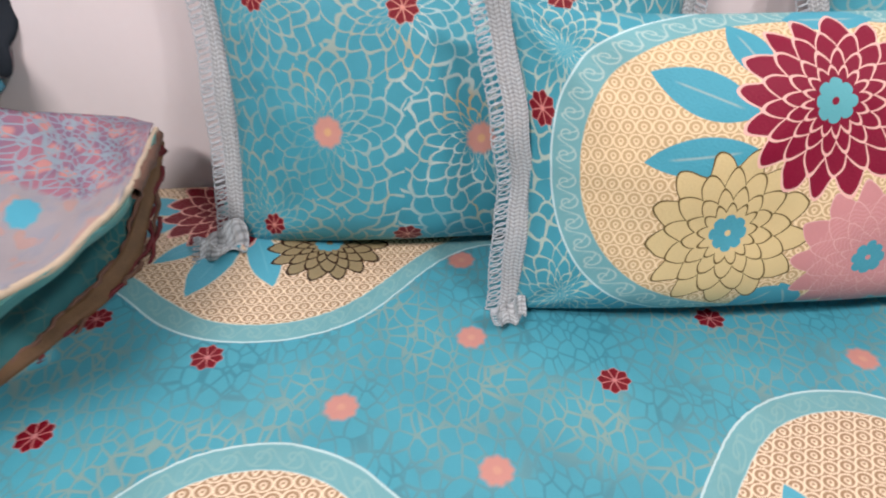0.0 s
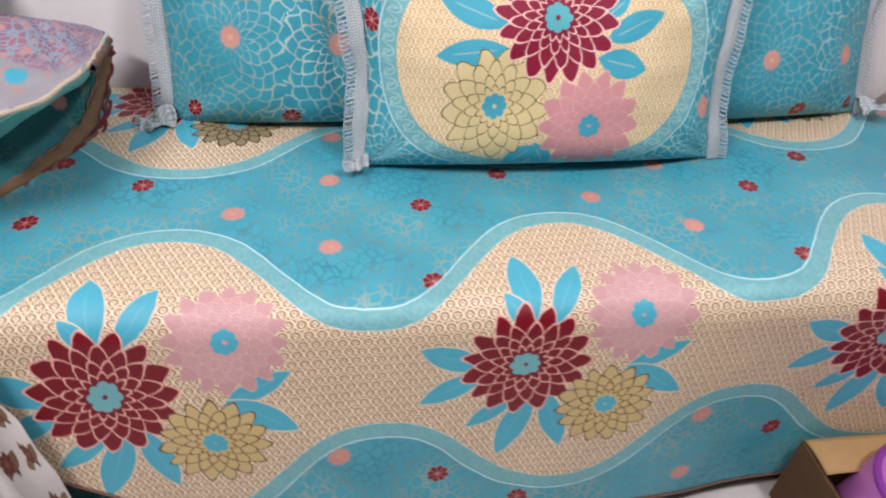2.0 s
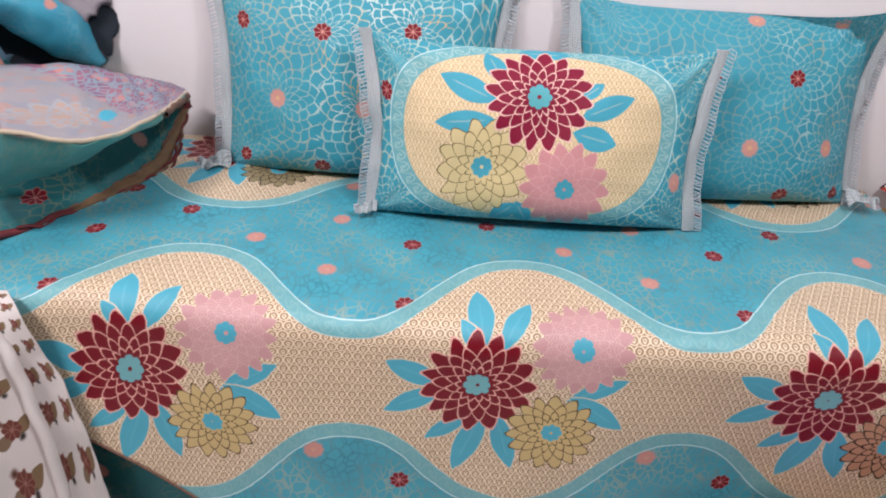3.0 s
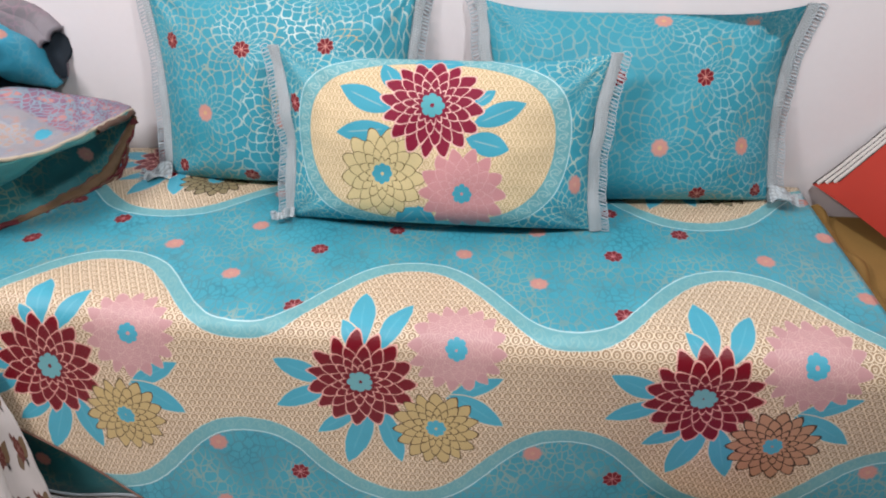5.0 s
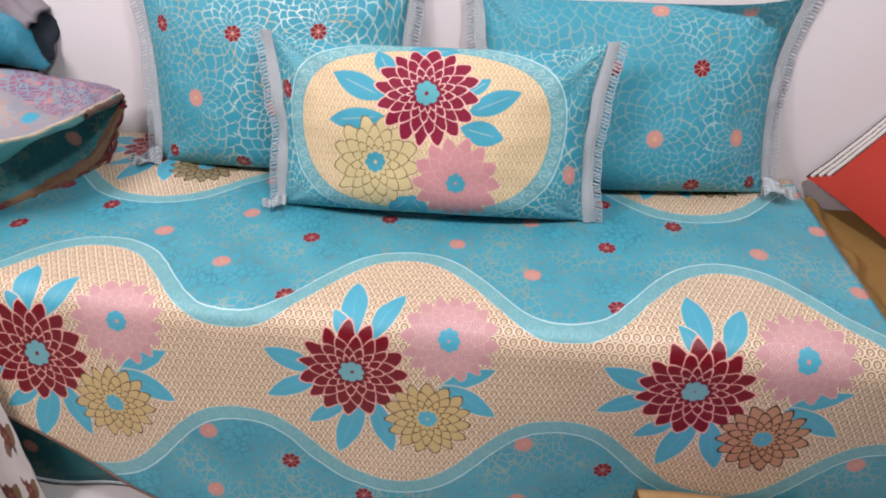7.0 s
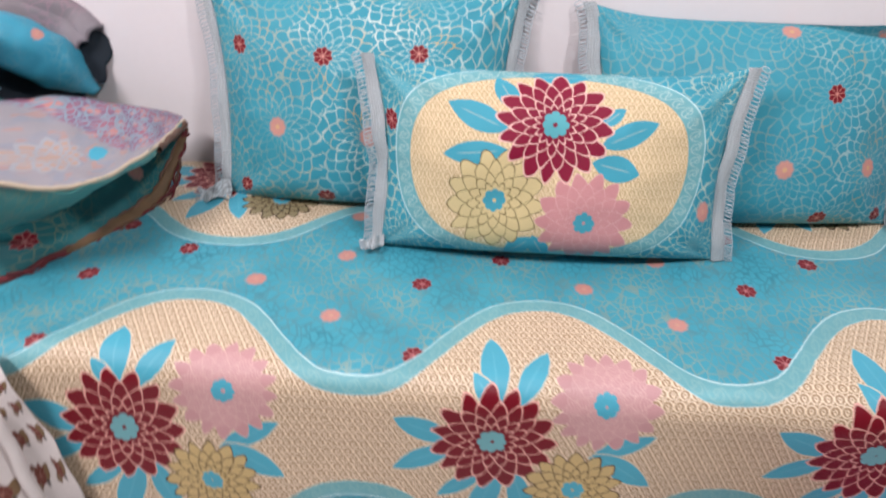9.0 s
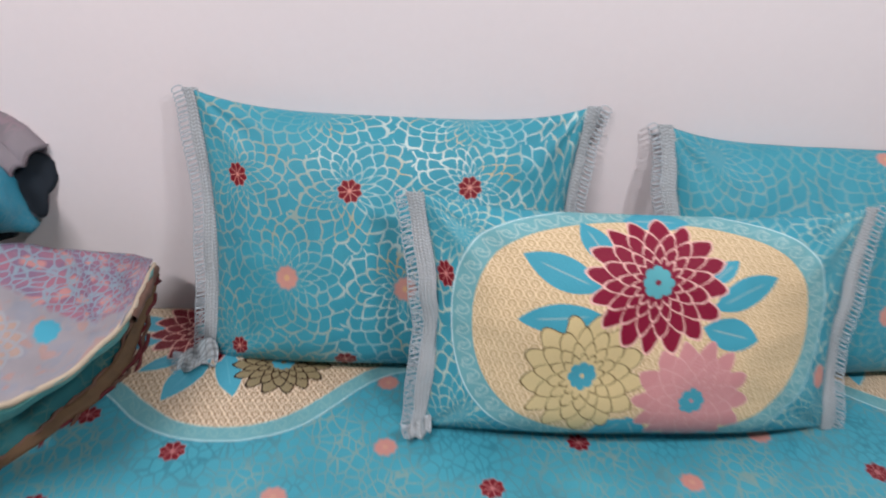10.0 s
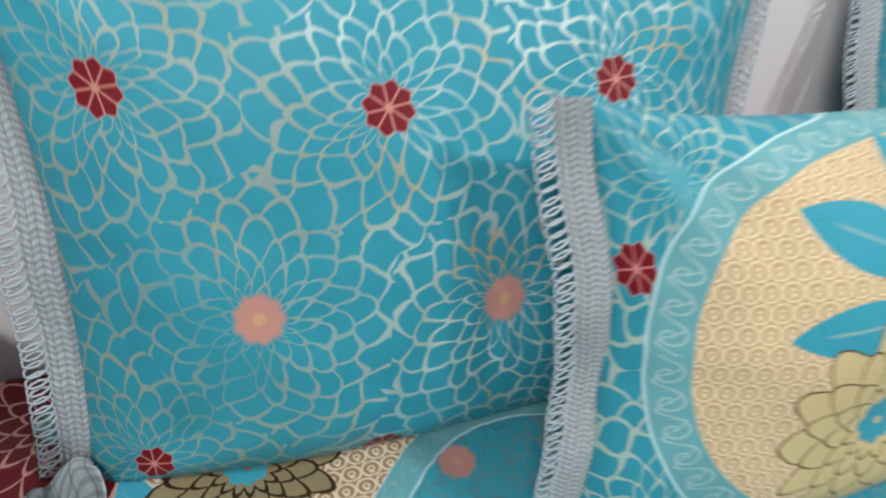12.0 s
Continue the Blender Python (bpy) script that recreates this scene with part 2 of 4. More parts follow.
    # far flowers: shade put into a duller fill and heavier dark line
    fill = p.blend(far_shade, p.blend(browned, SAND, (0.50, 0.27, 0.16)), (0.30, 0.25, 0.14))
    line = p.blend(far_shade.op("MAXIMUM", browned), SAND_LINE, (0.045, 0.022, 0.012))
    p.dahlia(0.545, -0.264, 0.089, 15, TIPS, fill, line, browned * 0.0012 + far_shade * 0.0014 + 0.0034, LEAF, 0.3)
    return p.finish(rough=0.36, gloss=0.36, weave=0.3, sheen=0.0, lift=relief * -0.5, metal=net * patch * cream.rsub(1.0) * 0.2)


def pillow_net(p, centres):
    """Overlapping rings of petals in pale metal thread around the nearest of the centres."""
    warp = p.tex(24.0, 1.0) - 0.5
    du, dv = p.u + warp * 0.032, p.v + (p.tex(19.0, 1.0) - 0.5) * 0.032
    best = None
    for cu, cv in centres:
        x, y = du - cu, dv - cv
        r = (x * x).op("ADD", y * y)
        if best is None:
            bx, by, best = x, y, r
        else:
            near = r.op("LESS_THAN", best)
            bx, by, best = bx + (x - bx) * near, by + (y - by) * near, best.op("MINIMUM", r)
    q = best.op("SQRT") * (1 / 0.0155)
    a = by.op("ARCTAN2", bx) * (1 / math.tau)
    even = a.op("MULTIPLY_ADD", 15.0, 0.0).op("PINGPONG", 0.5) * 2.0
    odd = even.rsub(1.0)
    qa = even.op("POWER", 1.7).op("MULTIPLY_ADD", 1.35, q)
    qb = odd.op("POWER", 1.7).op("MULTIPLY_ADD", 1.35, q)
    wide = p.tex(30.0, 2.0).op("MULTIPLY_ADD", 0.24, 0.04)
    la = (wide - qa.op("PINGPONG", 1.0)).step(0.08) * (qb - qa + 1.0).step(0.05)
    lb = (wide - (qb + 1.0).op("PINGPONG", 1.0)).step(0.08) * (qa - qb + 1.0).step(0.05)
    # line strength varies at random
    patchy = (p.tex(6.0, 2.0) - 0.42).step(0.22).op("MULTIPLY_ADD", 0.75, 0.25)
    return la.op("MAXIMUM", lb) * patchy


def back_pillow_print(name, centres, wine, peach, strength=1.0, low_sheen_from=None):
    p = Print(name)
    p.base(TEAL_PILLOW)
    p.paint((p.tex(8.0, 3.0) - 0.5).step(0.3) * 0.5, TEAL_PILLOW_DEEP)
    line = pillow_net(p, centres)
    line = line * (0.85 * strength)
    gold = (p.tex(11.0, 2.0) - 0.55).step(0.2)
    # thread sheen painted in: lines turn golden and fainter towards the left
    if low_sheen_from is not None:
        low_sheen = (p.u * -1.0 + low_sheen_from + (p.tex(9.0, 2.0) - 0.5) * 0.35).step(0.12)
        gold = gold.op("MAXIMUM", low_sheen * 0.8)
        line = line * low_sheen.op("MULTIPLY_ADD", -0.45, 1.0)
    p.paint(gold * line, GOLD)
    p.paint(gold.rsub(1.0) * line, (0.64, 0.76, 0.71))
    for cu, cv in wine:
        p.small_flower(cu, cv, 0.0225, WINE, (0.62, 0.27, 0.22))
    for cu, cv in peach:
        p.dot(cu, cv, 0.0215, (0.60, 0.30, 0.25), (0.66, 0.40, 0.22))
    return p.finish(rough=0.5, metal=line * 0.25, weave=0.3, sheen=0.0, lift=line * 0.8)


def front_pillow_print():
    p = Print("medallion_satin")
    p.base(TEAL_PILLOW)
    p.paint((p.tex(8.0, 3.0) - 0.5).step(0.3) * 0.5, TEAL_PILLOW_DEEP)
    line = pillow_net(p, ((-0.33, 0.15), (0.33, 0.15), (-0.33, -0.17), (0.33, -0.17), (0.0, 0.3), (0.0, -0.3)))
    p.paint(line * 0.8, (0.50, 0.60, 0.50))
    p.small_flower(-0.377, 0.075, 0.023, WINE, (0.6, 0.24, 0.22))
    p.dot(0.352, -0.085, 0.022, PEACH, (0.62, 0.33, 0.25))
    x, y = (p.u + 0.020) * (1 / 0.302), (p.v - 0.006) * (1 / 0.192)
    r = ((x.op("ABSOLUTE").op("POWER", 2.1)).op("ADD", y.op("ABSOLUTE").op("POWER", 2.1))).op("POWER", 1 / 2.1)
    inside = r.rsub(1.0) * 0.25
    p.paint((inside + 0.038).step(0.002), TEAL_PALE)
    band = (inside + 0.038).step(0.002) * (inside * -1.0).step(0.002)
    around = y.op("ARCTAN2", x) * 8.0
    p.scroll((inside + 0.019) * (1 / 0.036), around, band, (0.42, 0.60, 0.58), 0.8)
    p.paint((inside + 0.038).op("ABSOLUTE").rsub(0.0015).step(0.0012), WHITE_LINE)
    cream = inside.step(0.002)
    p.paint(cream, (0.84, 0.70, 0.46))
    relief = p.rings(cream, 0.0198, (0.47, 0.33, 0.16), 0.8)
    leaves = (((-0.10, 0.07), (-0.223, 0.125), 0.034), ((-0.10, 0.03), (-0.238, 0.018), 0.027), ((-0.085, 0.11), (-0.122, 0.192), 0.026), ((0.085, 0.045), (0.200, 0.094), 0.030),
              ((0.07, 0.015), (0.170, -0.008), 0.030), ((0.08, 0.085), (0.129, 0.124), 0.018), ((-0.04, -0.145), (-0.092, -0.200), 0.028), ((-0.04, -0.14), (-0.005, -0.208), 0.024), ((-0.055, 0.2), (0.055, 0.2), 0.024))
    for root, tip, width in leaves:
        p.leaf(root, tip, width * 0.85, (0.055, 0.36, 0.48), None, (0.55, 0.6, 0.5))
    p.dahlia(-0.1245, -0.070, 0.105, 13, TIPS, (0.66, 0.55, 0.29), (0.12, 0.085, 0.025), 0.0027, (0.06, 0.36, 0.47), 0.2)
    p.dahlia(0.064, -0.105, 0.102, 14, TIPS, (0.60, 0.28, 0.29), (0.70, 0.42, 0.42), 0.0018, (0.06, 0.36, 0.47), ripple=0.3)
    p.dahlia(-0.009, 0.086, 0.120, 16, TIPS, (0.22, 0.004, 0.032), (0.80, 0.50, 0.45), 0.0046, (0.10, 0.42, 0.48), 0.25)
    return p.finish(rough=0.55, weave=0.3, sheen=0.0, lift=relief * -0.5)


M_SHEET = sheet_print()
M_FRONT = front_pillow_print()


def lace_weave():
    """Braided silver-grey thread: chevrons between plain cords."""
    p = Print("silver_lace")
    u, v = p.u0, p.v0
    fold = (u * 2.0).op("PINGPONG", 0.5)
    chevron = (v * 80.0 + fold * 1.4).op("PINGPONG", 0.5) * 2.0
    cord = (u * 5.0).op("PINGPONG", 0.5) * 2.0
    p.base((0.60, 0.67, 0.70))
    p.paint((chevron - 0.6).step(0.3) * 0.55, (0.17, 0.22, 0.25))
    p.paint((cord - 0.86).step(0.1) * 0.5, (0.10, 0.13, 0.15))
    p.paint((p.tex(40.0, 2.0) - 0.55).step(0.2) * 0.4, (0.42, 0.40, 0.36))
    return p.finish(rough=0.5, weave=0.6, lift=chevron * -1.0)


M_LACE = lace_weave()
M_THREAD = plain("silver_thread", (0.46, 0.53, 0.57), 0.5, 90.0, 0.3, 0.3)
M_WALL = plain("wall_paint", (0.80, 0.765, 0.775), 0.6, 1.2, 0.04, 0.15, 0.0, 0.002, 60.0)
M_FLOOR = plain("floor_tile", (0.62, 0.60, 0.58), 0.35, 3.0, 0.15)
M_MUSTARD = plain("mustard_cloth", (0.24, 0.135, 0.032), 0.8, 14.0, 0.25, 0.4)
M_RED = plain("red_cloth", (0.43, 0.032, 0.016), 0.75, 12.0, 0.12, 0.35)
M_CARTON = plain("carton", (0.42, 0.26, 0.11), 0.8, 9.0, 0.25, 0.3)
M_CARTON_DARK = plain("stained_carton", (0.10, 0.045, 0.018), 0.85, 14.0, 0.8, 0.4, 0.0, 0.004)
M_LILAC = plain("lilac_plastic", (0.52, 0.17, 0.50), 0.35, 4.0, 0.08, 0.05)
M_PURPLE = plain("purple_plastic", (0.22, 0.035, 0.30), 0.35, 4.0, 0.08, 0.05)
M_HEM = plain("brown_hem", (0.16, 0.085, 0.06), 0.8, 30.0, 0.7, 0.5)


def reverse_print():
    """The pale reverse of the printed satin."""
    p = Print("reverse_satin")
    warp = p.tex(14.0, 1.0) - 0.5
    p.base((0.34, 0.15, 0.21))
    p.paint((p.tex(16.0, 2.0) - 0.5).step(0.15) * 0.85, (0.20, 0.14, 0.23))
    p.paint((p.tex(21.0, 1.0) - 0.58).step(0.06) * 0.8, (0.58, 0.27, 0.24))
    cells = p.tex(52.0, 0.0, "DISTANCE_TO_EDGE", p.vector(p.u0 + warp * 0.04, p.v0 * 1.3))
    p.paint(cells.rsub(0.085).step(0.07) * 0.9, (0.24, 0.35, 0.42))
    low = p.v0 - 0.19 + (p.u0 - 0.24) * 0.9 - warp * 0.05
    p.paint(low.step(0.02), (0.32, 0.31, 0.335))
    p.paint(low.step(0.02) * (p.tex(26.0, 2.0) - 0.54).step(0.12) * 0.6, (0.25, 0.29, 0.36))
    p.paint(low.step(0.02) * (p.tex(31.0, 1.0) - 0.60).step(0.06) * 0.7, (0.44, 0.27, 0.23))
    p.dahlia(0.40, 0.19, 0.070, 12, TIPS, (0.43, 0.32, 0.27), (0.34, 0.36, 0.40), 0.008, (0.43, 0.32, 0.27))
    p.dot(0.298, 0.190, 0.026, (0.06, 0.38, 0.52), (0.06, 0.38, 0.52))
    return p.finish(rough=0.6, weave=0.35)


def plain_satin(name, ground, deep, line, flowers):
    p = Print(name)
    warp = p.tex(14.0, 1.0) - 0.5
    p.base(ground)
    p.paint((p.tex(6.0, 3.0) - 0.5).step(0.3) * 0.7, deep)
    cells = p.tex(50.0, 0.0, "DISTANCE_TO_EDGE", p.vector(p.u0 + warp * 0.04, p.v0))
    p.paint(cells.rsub(0.06).step(0.07) * (p.tex(7.0, 2.0) - 0.5).step(0.15) * 0.35, line)
    for cu, cv in flowers[0]:
        p.small_flower(cu, cv, 0.021, WINE, (0.5, 0.2, 0.18))
    for cu, cv in flowers[1]:
        p.dot(cu, cv, 0.019, PEACH, (0.62, 0.33, 0.25))
    return p.finish(rough=0.45, weave=0.3)


def sprig_print():
    """White cotton with rows of small brown sprigs."""
    p = Print("sprigged_cotton")
    p.base((0.66, 0.62, 0.60))
    warp = p.tex(40.0, 2.0) - 0.5
    p.u = (p.u0 + warp * 0.012).op("WRAP", 0.105, 0.0) - 0.0525
    p.v = (p.v0 + warp * 0.010).op("WRAP", 0.088, 0.0) - 0.044
    p.leaf((-0.042, -0.016), (-0.006, 0.014), 0.014, (0.20, 0.13, 0.07))
    p.leaf((0.042, 0.022), (0.006, 0.014), 0.012, (0.20, 0.14, 0.09))
    p.small_flower(0.004, 0.0, 0.022, (0.15, 0.045, 0.035), (0.30, 0.14, 0.11))
    p.dot(-0.014, 0.02, 0.007, (0.03, 0.025, 0.022), (0.05, 0.03, 0.02))
    p.dot(0.02, -0.018, 0.008, (0.16, 0.07, 0.05), (0.05, 0.03, 0.02))
    return p.finish(rough=0.75, weave=0.3)


M_REVERSE = reverse_print()
# teal satin with the shade under flap and cover mixed into its colour
M_TEAL_SHADED = plain_satin("shaded_teal_satin", (0.015, 0.155, 0.17), (0.008, 0.085, 0.10), (0.34, 0.30, 0.14), (((0.519, 0.069),), ((0.244, 0.105),)))
M_BLUE = plain_satin("blue_satin", (0.05, 0.37, 0.52), (0.035, 0.28, 0.42), (0.25, 0.45, 0.5), (((0.5, 0.3),), ((0.21, 0.10),)))
M_SPRIG = sprig_print()
# near-black colour that stands for deep shade between the folds
M_HOLLOW_SHADE = plain("hollow_shade", (0.012, 0.02, 0.03), 0.85, 12.0, 0.4, 0.3)
# dark tone for walls out of view, chosen to weaken the fill light
M_UNSEEN_WALL = plain("low_bounce_paint", (0.22, 0.205, 0.195), 0.8, 1.2, 0.06, 0.15)
M_WINE_HEM = plain("wine_hem", (0.13, 0.015, 0.02), 0.7, 40.0, 0.8, 0.5)
M_BLUE_PATCH = plain_satin("patched_blue_satin", (0.05, 0.35, 0.50), (0.36, 0.27, 0.37), (0.25, 0.45, 0.5), ((), ((0.09, 0.26), (0.12, 0.33))))

# ---- mesh helpers ----


def part(name, bm, material, parent=None, label="", smooth=True):
    mesh = bpy.data.meshes.new(name)
    bm.to_mesh(mesh)
    bm.free()
    for f in mesh.polygons:
        f.use_smooth = smooth
    mesh.materials.append(material)
    ob = new(name, mesh)
    if parent is not None:
        ob.parent = parent
    if label:
        ob["label"] = label
    return ob


def empty(name, m, label, category, group="", kind=""):
    ob = new(name)
    ob.matrix_world = m
    return tagged(ob, label, category, group, kind)


def grid(nu, nv, place, uv=None, close=False):
    """A bmesh grid; place(i/nu, j/nv) gives each point and uv(a, b) its cloth coordinates."""
    bm = bmesh.new()
    layer = bm.loops.layers.uv.new("UVMap")
    rows = [[bm.verts.new(place(i / nu, j / nv)) for i in range(nu + (0 if close else 1))] for j in range(nv + 1)]
    for j in range(nv):
        for i in range(nu):
            i2 = (i + 1) % nu if close else i + 1
            f = bm.faces.new((rows[j][i], rows[j][i2], rows[j + 1][i2], rows[j + 1][i]))
            for loop, (a, b) in zip(f.loops, ((i, j), (i + 1, j), (i + 1, j + 1), (i, j + 1))):
                loop[layer].uv = uv(a / nu, b / nv) if uv else (a / nu, b / nv)
    return bm


def box(bm, lo, hi, bevel=0.0):
    m = Matrix.Translation([(a + b) / 2 for a, b in zip(lo, hi)]) @ Matrix.Diagonal([b - a for a, b in zip(lo, hi)] + [1])
    made = bmesh.ops.create_cube(bm, size=1, matrix=m)["verts"]
    if bevel:
        edges = list({e for v in made for e in v.link_edges})
        bmesh.ops.bevel(bm, geom=edges, offset=bevel, segments=3, affect="EDGES", profile=0.5)
    return bm


def tube(bm, points, radius, sides=5, closed=False):
    """A round thread along points."""
    pts = [Vector(p) for p in points]
    n = len(pts)
    rings = []
    for i, p in enumerate(pts):
        a, b = pts[(i - 1) % n] if closed or i else p, pts[(i + 1) % n] if closed or i < n - 1 else p
        way = (b - a).normalized()
        side = way.orthogonal().normalized() if not rings else (last - way * last.dot(way)).normalized()
        last = side
        up = way.cross(side)
        rings.append([bm.verts.new(p + (side * math.cos(k * math.tau / sides) + up * math.sin(k * math.tau / sides)) * radius) for k in range(sides)])
    for i in range(n if closed else n - 1):
        r1, r2 = rings[i], rings[(i + 1) % n]
        for k in range(sides):
            bm.faces.new((r1[k], r1[(k + 1) % sides], r2[(k + 1) % sides], r2[k]))


def curve_at(points, t):
    """A smooth curve through points; t from 0 to 1."""
    pts = [Vector(p) for p in points]
    x = t * (len(pts) - 1)
    i = min(int(x), len(pts) - 2)
    f = x - i
    p1, p2 = pts[i], pts[i + 1]
    p0 = pts[i - 1] if i else p1 * 2 - p2
    p3 = pts[i + 2] if i + 2 < len(pts) else p2 * 2 - p1
    return 0.5 * ((2 * p1) + (p2 - p0) * f + (2 * p0 - 5 * p1 + 4 * p2 - p3) * f * f + (3 * p1 - p0 - 3 * p2 + p3) * f ** 3)


def thicken(ob, thickness):
    mod = ob.modifiers.new("thickness", "SOLIDIFY")
    mod.thickness, mod.offset = thickness, -1
    return ob


def cloth(name, curves, material, parent=None, label="", crumple=0.004, thick=0.003, nu=48, nv=24, uv=(0.0, 0.0, 1.0), seed=0.0, freq=9.0):
    """A cloth lofted smoothly through several curves of a few points each."""
    def place(a, b):
        p = curve_at([curve_at(c, a) for c in curves], b)
        n = noise.noise_vector(p * freq + Vector((seed, seed * 2, 0))) * crumple + noise.noise_vector(p * freq * 3.1 + Vector((0, seed, seed))) * crumple * 0.35
        return p + n
    long = sum((curve_at(curves[len(curves) // 2], k / 8) - curve_at(curves[len(curves) // 2], (k + 1) / 8)).length for k in range(8))
    high = sum((curve_at(c, 0.5) - curve_at(d, 0.5)).length for c, d in zip(curves, curves[1:]))
    bm = grid(nu, nv, place, lambda a, b: (uv[0] + a * long * uv[2], uv[1] + b * high * uv[2]))
    return thicken(part(name, bm, material, parent, label), thick)


# ---- room ----
X0, X1, Y0, TOP = -1.7, 1.95, -2.3, 2.6


def slab(name, lo, hi, material, label, category):
    ob = part(name, box(bmesh.new(), lo, hi), material, smooth=False)
    return tagged(ob, label, category, kind="structure")


north = slab("wall_north", (X0 - 0.12, wall_at(0.5), FLOOR - 0.1), (X1 + 0.12, wall_at(0.5) + 0.12, TOP), M_WALL, "plain off-white painted wall behind the bed", "wall")
for v in north.data.vertices:
    v.co.y += wall_at(v.co.x) - wall_at(0.5)
# three walls out of view, added dark so that contact shadows deepen
slab("wall_south", (X0 - 0.12, Y0 - 0.12, FLOOR - 0.1), (X1 + 0.12, Y0, TOP), M_UNSEEN_WALL, "unseen wall across the room, darkened to cut bounce light", "wall")
slab("wall_west", (X0 - 0.12, Y0, FLOOR - 0.1), (X0, wall_at(X0), TOP), M_UNSEEN_WALL, "unseen side wall, darkened to cut bounce light", "wall")
slab("wall_east", (X1, Y0, FLOOR - 0.1), (X1 + 0.12, wall_at(X1), TOP), M_UNSEEN_WALL, "unseen side wall, darkened to cut bounce light", "wall")
slab("floor", (X0, Y0, FLOOR - 0.1), (X1, wall_at(X0), FLOOR), M_FLOOR, "pale grey floor tiles", "floor")
slab("ceiling", (X0 - 0.12, Y0 - 0.12, TOP), (X1 + 0.12, wall_at(X0) + 0.12, TOP + 0.1), M_WALL, "plain white painted ceiling", "ceiling")

# ---- bed and its printed cover ----
BED_X0, BED_X1, EDGE_Y = -0.80, 1.40, 0.312
M_WOOD = plain("dark_wood", (0.10, 0.055, 0.03), 0.5, 6.0, 0.4)
M_TICK = plain("mattress_ticking", (0.55, 0.53, 0.48), 0.8, 20.0, 0.1)


def make_bed():
    bed = empty("daybed", pose((BED_X0 + BED_X1) / 2, 0.64, FLOOR), "low wooden daybed hidden under a printed cover", "bed")
    w = (BED_X1 - BED_X0) / 2
    part("frame", box(bmesh.new(), (-w + 0.02, -0.34, 0.16), (w - 0.02, 0.28, 0.38), 0.008), M_WOOD, bed)
    part("mattress", box(bmesh.new(), (-w + 0.02, -0.32, 0.381), (w - 0.02, 0.285, 0.545), 0.04), M_TICK, bed)
    for sx in (-1, 1):
        for y in (-0.2, 0.26):
            part("leg", box(bmesh.new(), (sx * (w - 0.1) - 0.035, y - 0.035, 0.0), (sx * (w - 0.1) + 0.035, y + 0.035, 0.159), 0.006), M_WOOD, bed)


make_bed()
R_EDGE = 0.062


def sheet_shift(x, s):
    k = min(1.0, max(0.45, 0.45 + 0.55 * (s + 0.07) / 0.12))
    return k * (0.07 * x - 0.028 * x * x) + 0.06 * max(0.0, x - 0.7) * min(1.0, max(0.0, (s - 0.15) / 0.3))


def hem(x):
    """Length of the hanging side below the edge: pulled up towards the pile of cloth."""
    t = min(1.0, max(0.0, (x + 0.50) / 0.50))
    return 0.19 + 0.25 * t * t * (3 - 2 * t) + 0.008 * math.sin(x * 9)


def sheet_point(x, s):
    lean = radians(9.4) * min(1.0, max(0.15, 1.0 - (x - 0.3) * 1.2))
    full = radians(90) - lean
    if s >= 0:
        y, z = EDGE_Y + s, BED_Z
        z += 0.021 * math.exp(-((x + 0.32) / 0.27) ** 2) - 0.004 * math.exp(-((x - 0.5) / 0.3) ** 2)
        z += 0.003 * noise.noise(Vector((x * 4, y * 4, 0))) + 0.0012 * noise.noise(Vector((x * 14, y * 9, 3)))
        over = max(0.0, y - wall_at(x) + 0.006)
        y, z = y - over, z - over
    else:
        a = min(-s / R_EDGE, full)
        y, z = EDGE_Y - R_EDGE * math.sin(a), BED_Z - R_EDGE + R_EDGE * math.cos(a)
        rest = -s - full * R_EDGE
        z += (0.021 * math.exp(-((x + 0.32) / 0.27) ** 2) - 0.004 * math.exp(-((x - 0.5) / 0.3) ** 2)) * max(0.0, 1 - max(0, rest) / 0.1)
        if rest > 0:
            y -= rest * math.sin(lean)
            z -= rest * math.cos(lean)
            y -= min(1.0, rest / 0.2) * (0.006 * math.sin(x * 11 + 1.0) + 0.006 * noise.noise(Vector((x * 5, z * 2, 7))))
        y += 0.003 * noise.noise(Vector((x * 6, 1, s * 6)))
    return Vector((x, y, z))


def make_sheet():
    n_top = 0.70

    def s_of(x, b):
        low = -(radians(82) * R_EDGE + hem(x))
        return low + (n_top - low) * b

    def spot(a, b):
        x = BED_X0 + (BED_X1 - BED_X0) * a
        s = s_of(x, b)
        # the hanging side runs on past the end of the bed
        fall = min(1.0, max(0.0, (0.03 - s) / 0.12))
        x += 0.60 * fall * fall * (3 - 2 * fall) * max(0.0, (a - 0.7) / 0.3) ** 1.5
        return x, s

    def place(a, b):
        return sheet_point(*spot(a, b))

    def uv(a, b):
        x, s = spot(a, b)
        return x, s - sheet_shift(x, s)

    bm = grid(220, 150, place, uv)
    ob = part("bed_cover", bm, M_SHEET)
    thicken(ob, 0.002)
    bm = bmesh.new()
    tube(bm, [place(k / 160, 0.0) for k in range(161)], 0.0032, 6)
    part("hem", bm, M_HEM, ob, "dark stitched hem")
    tagged(ob, "turquoise satin bed cover with cream waves and wine-red flowers", "bed cover")


make_sheet()


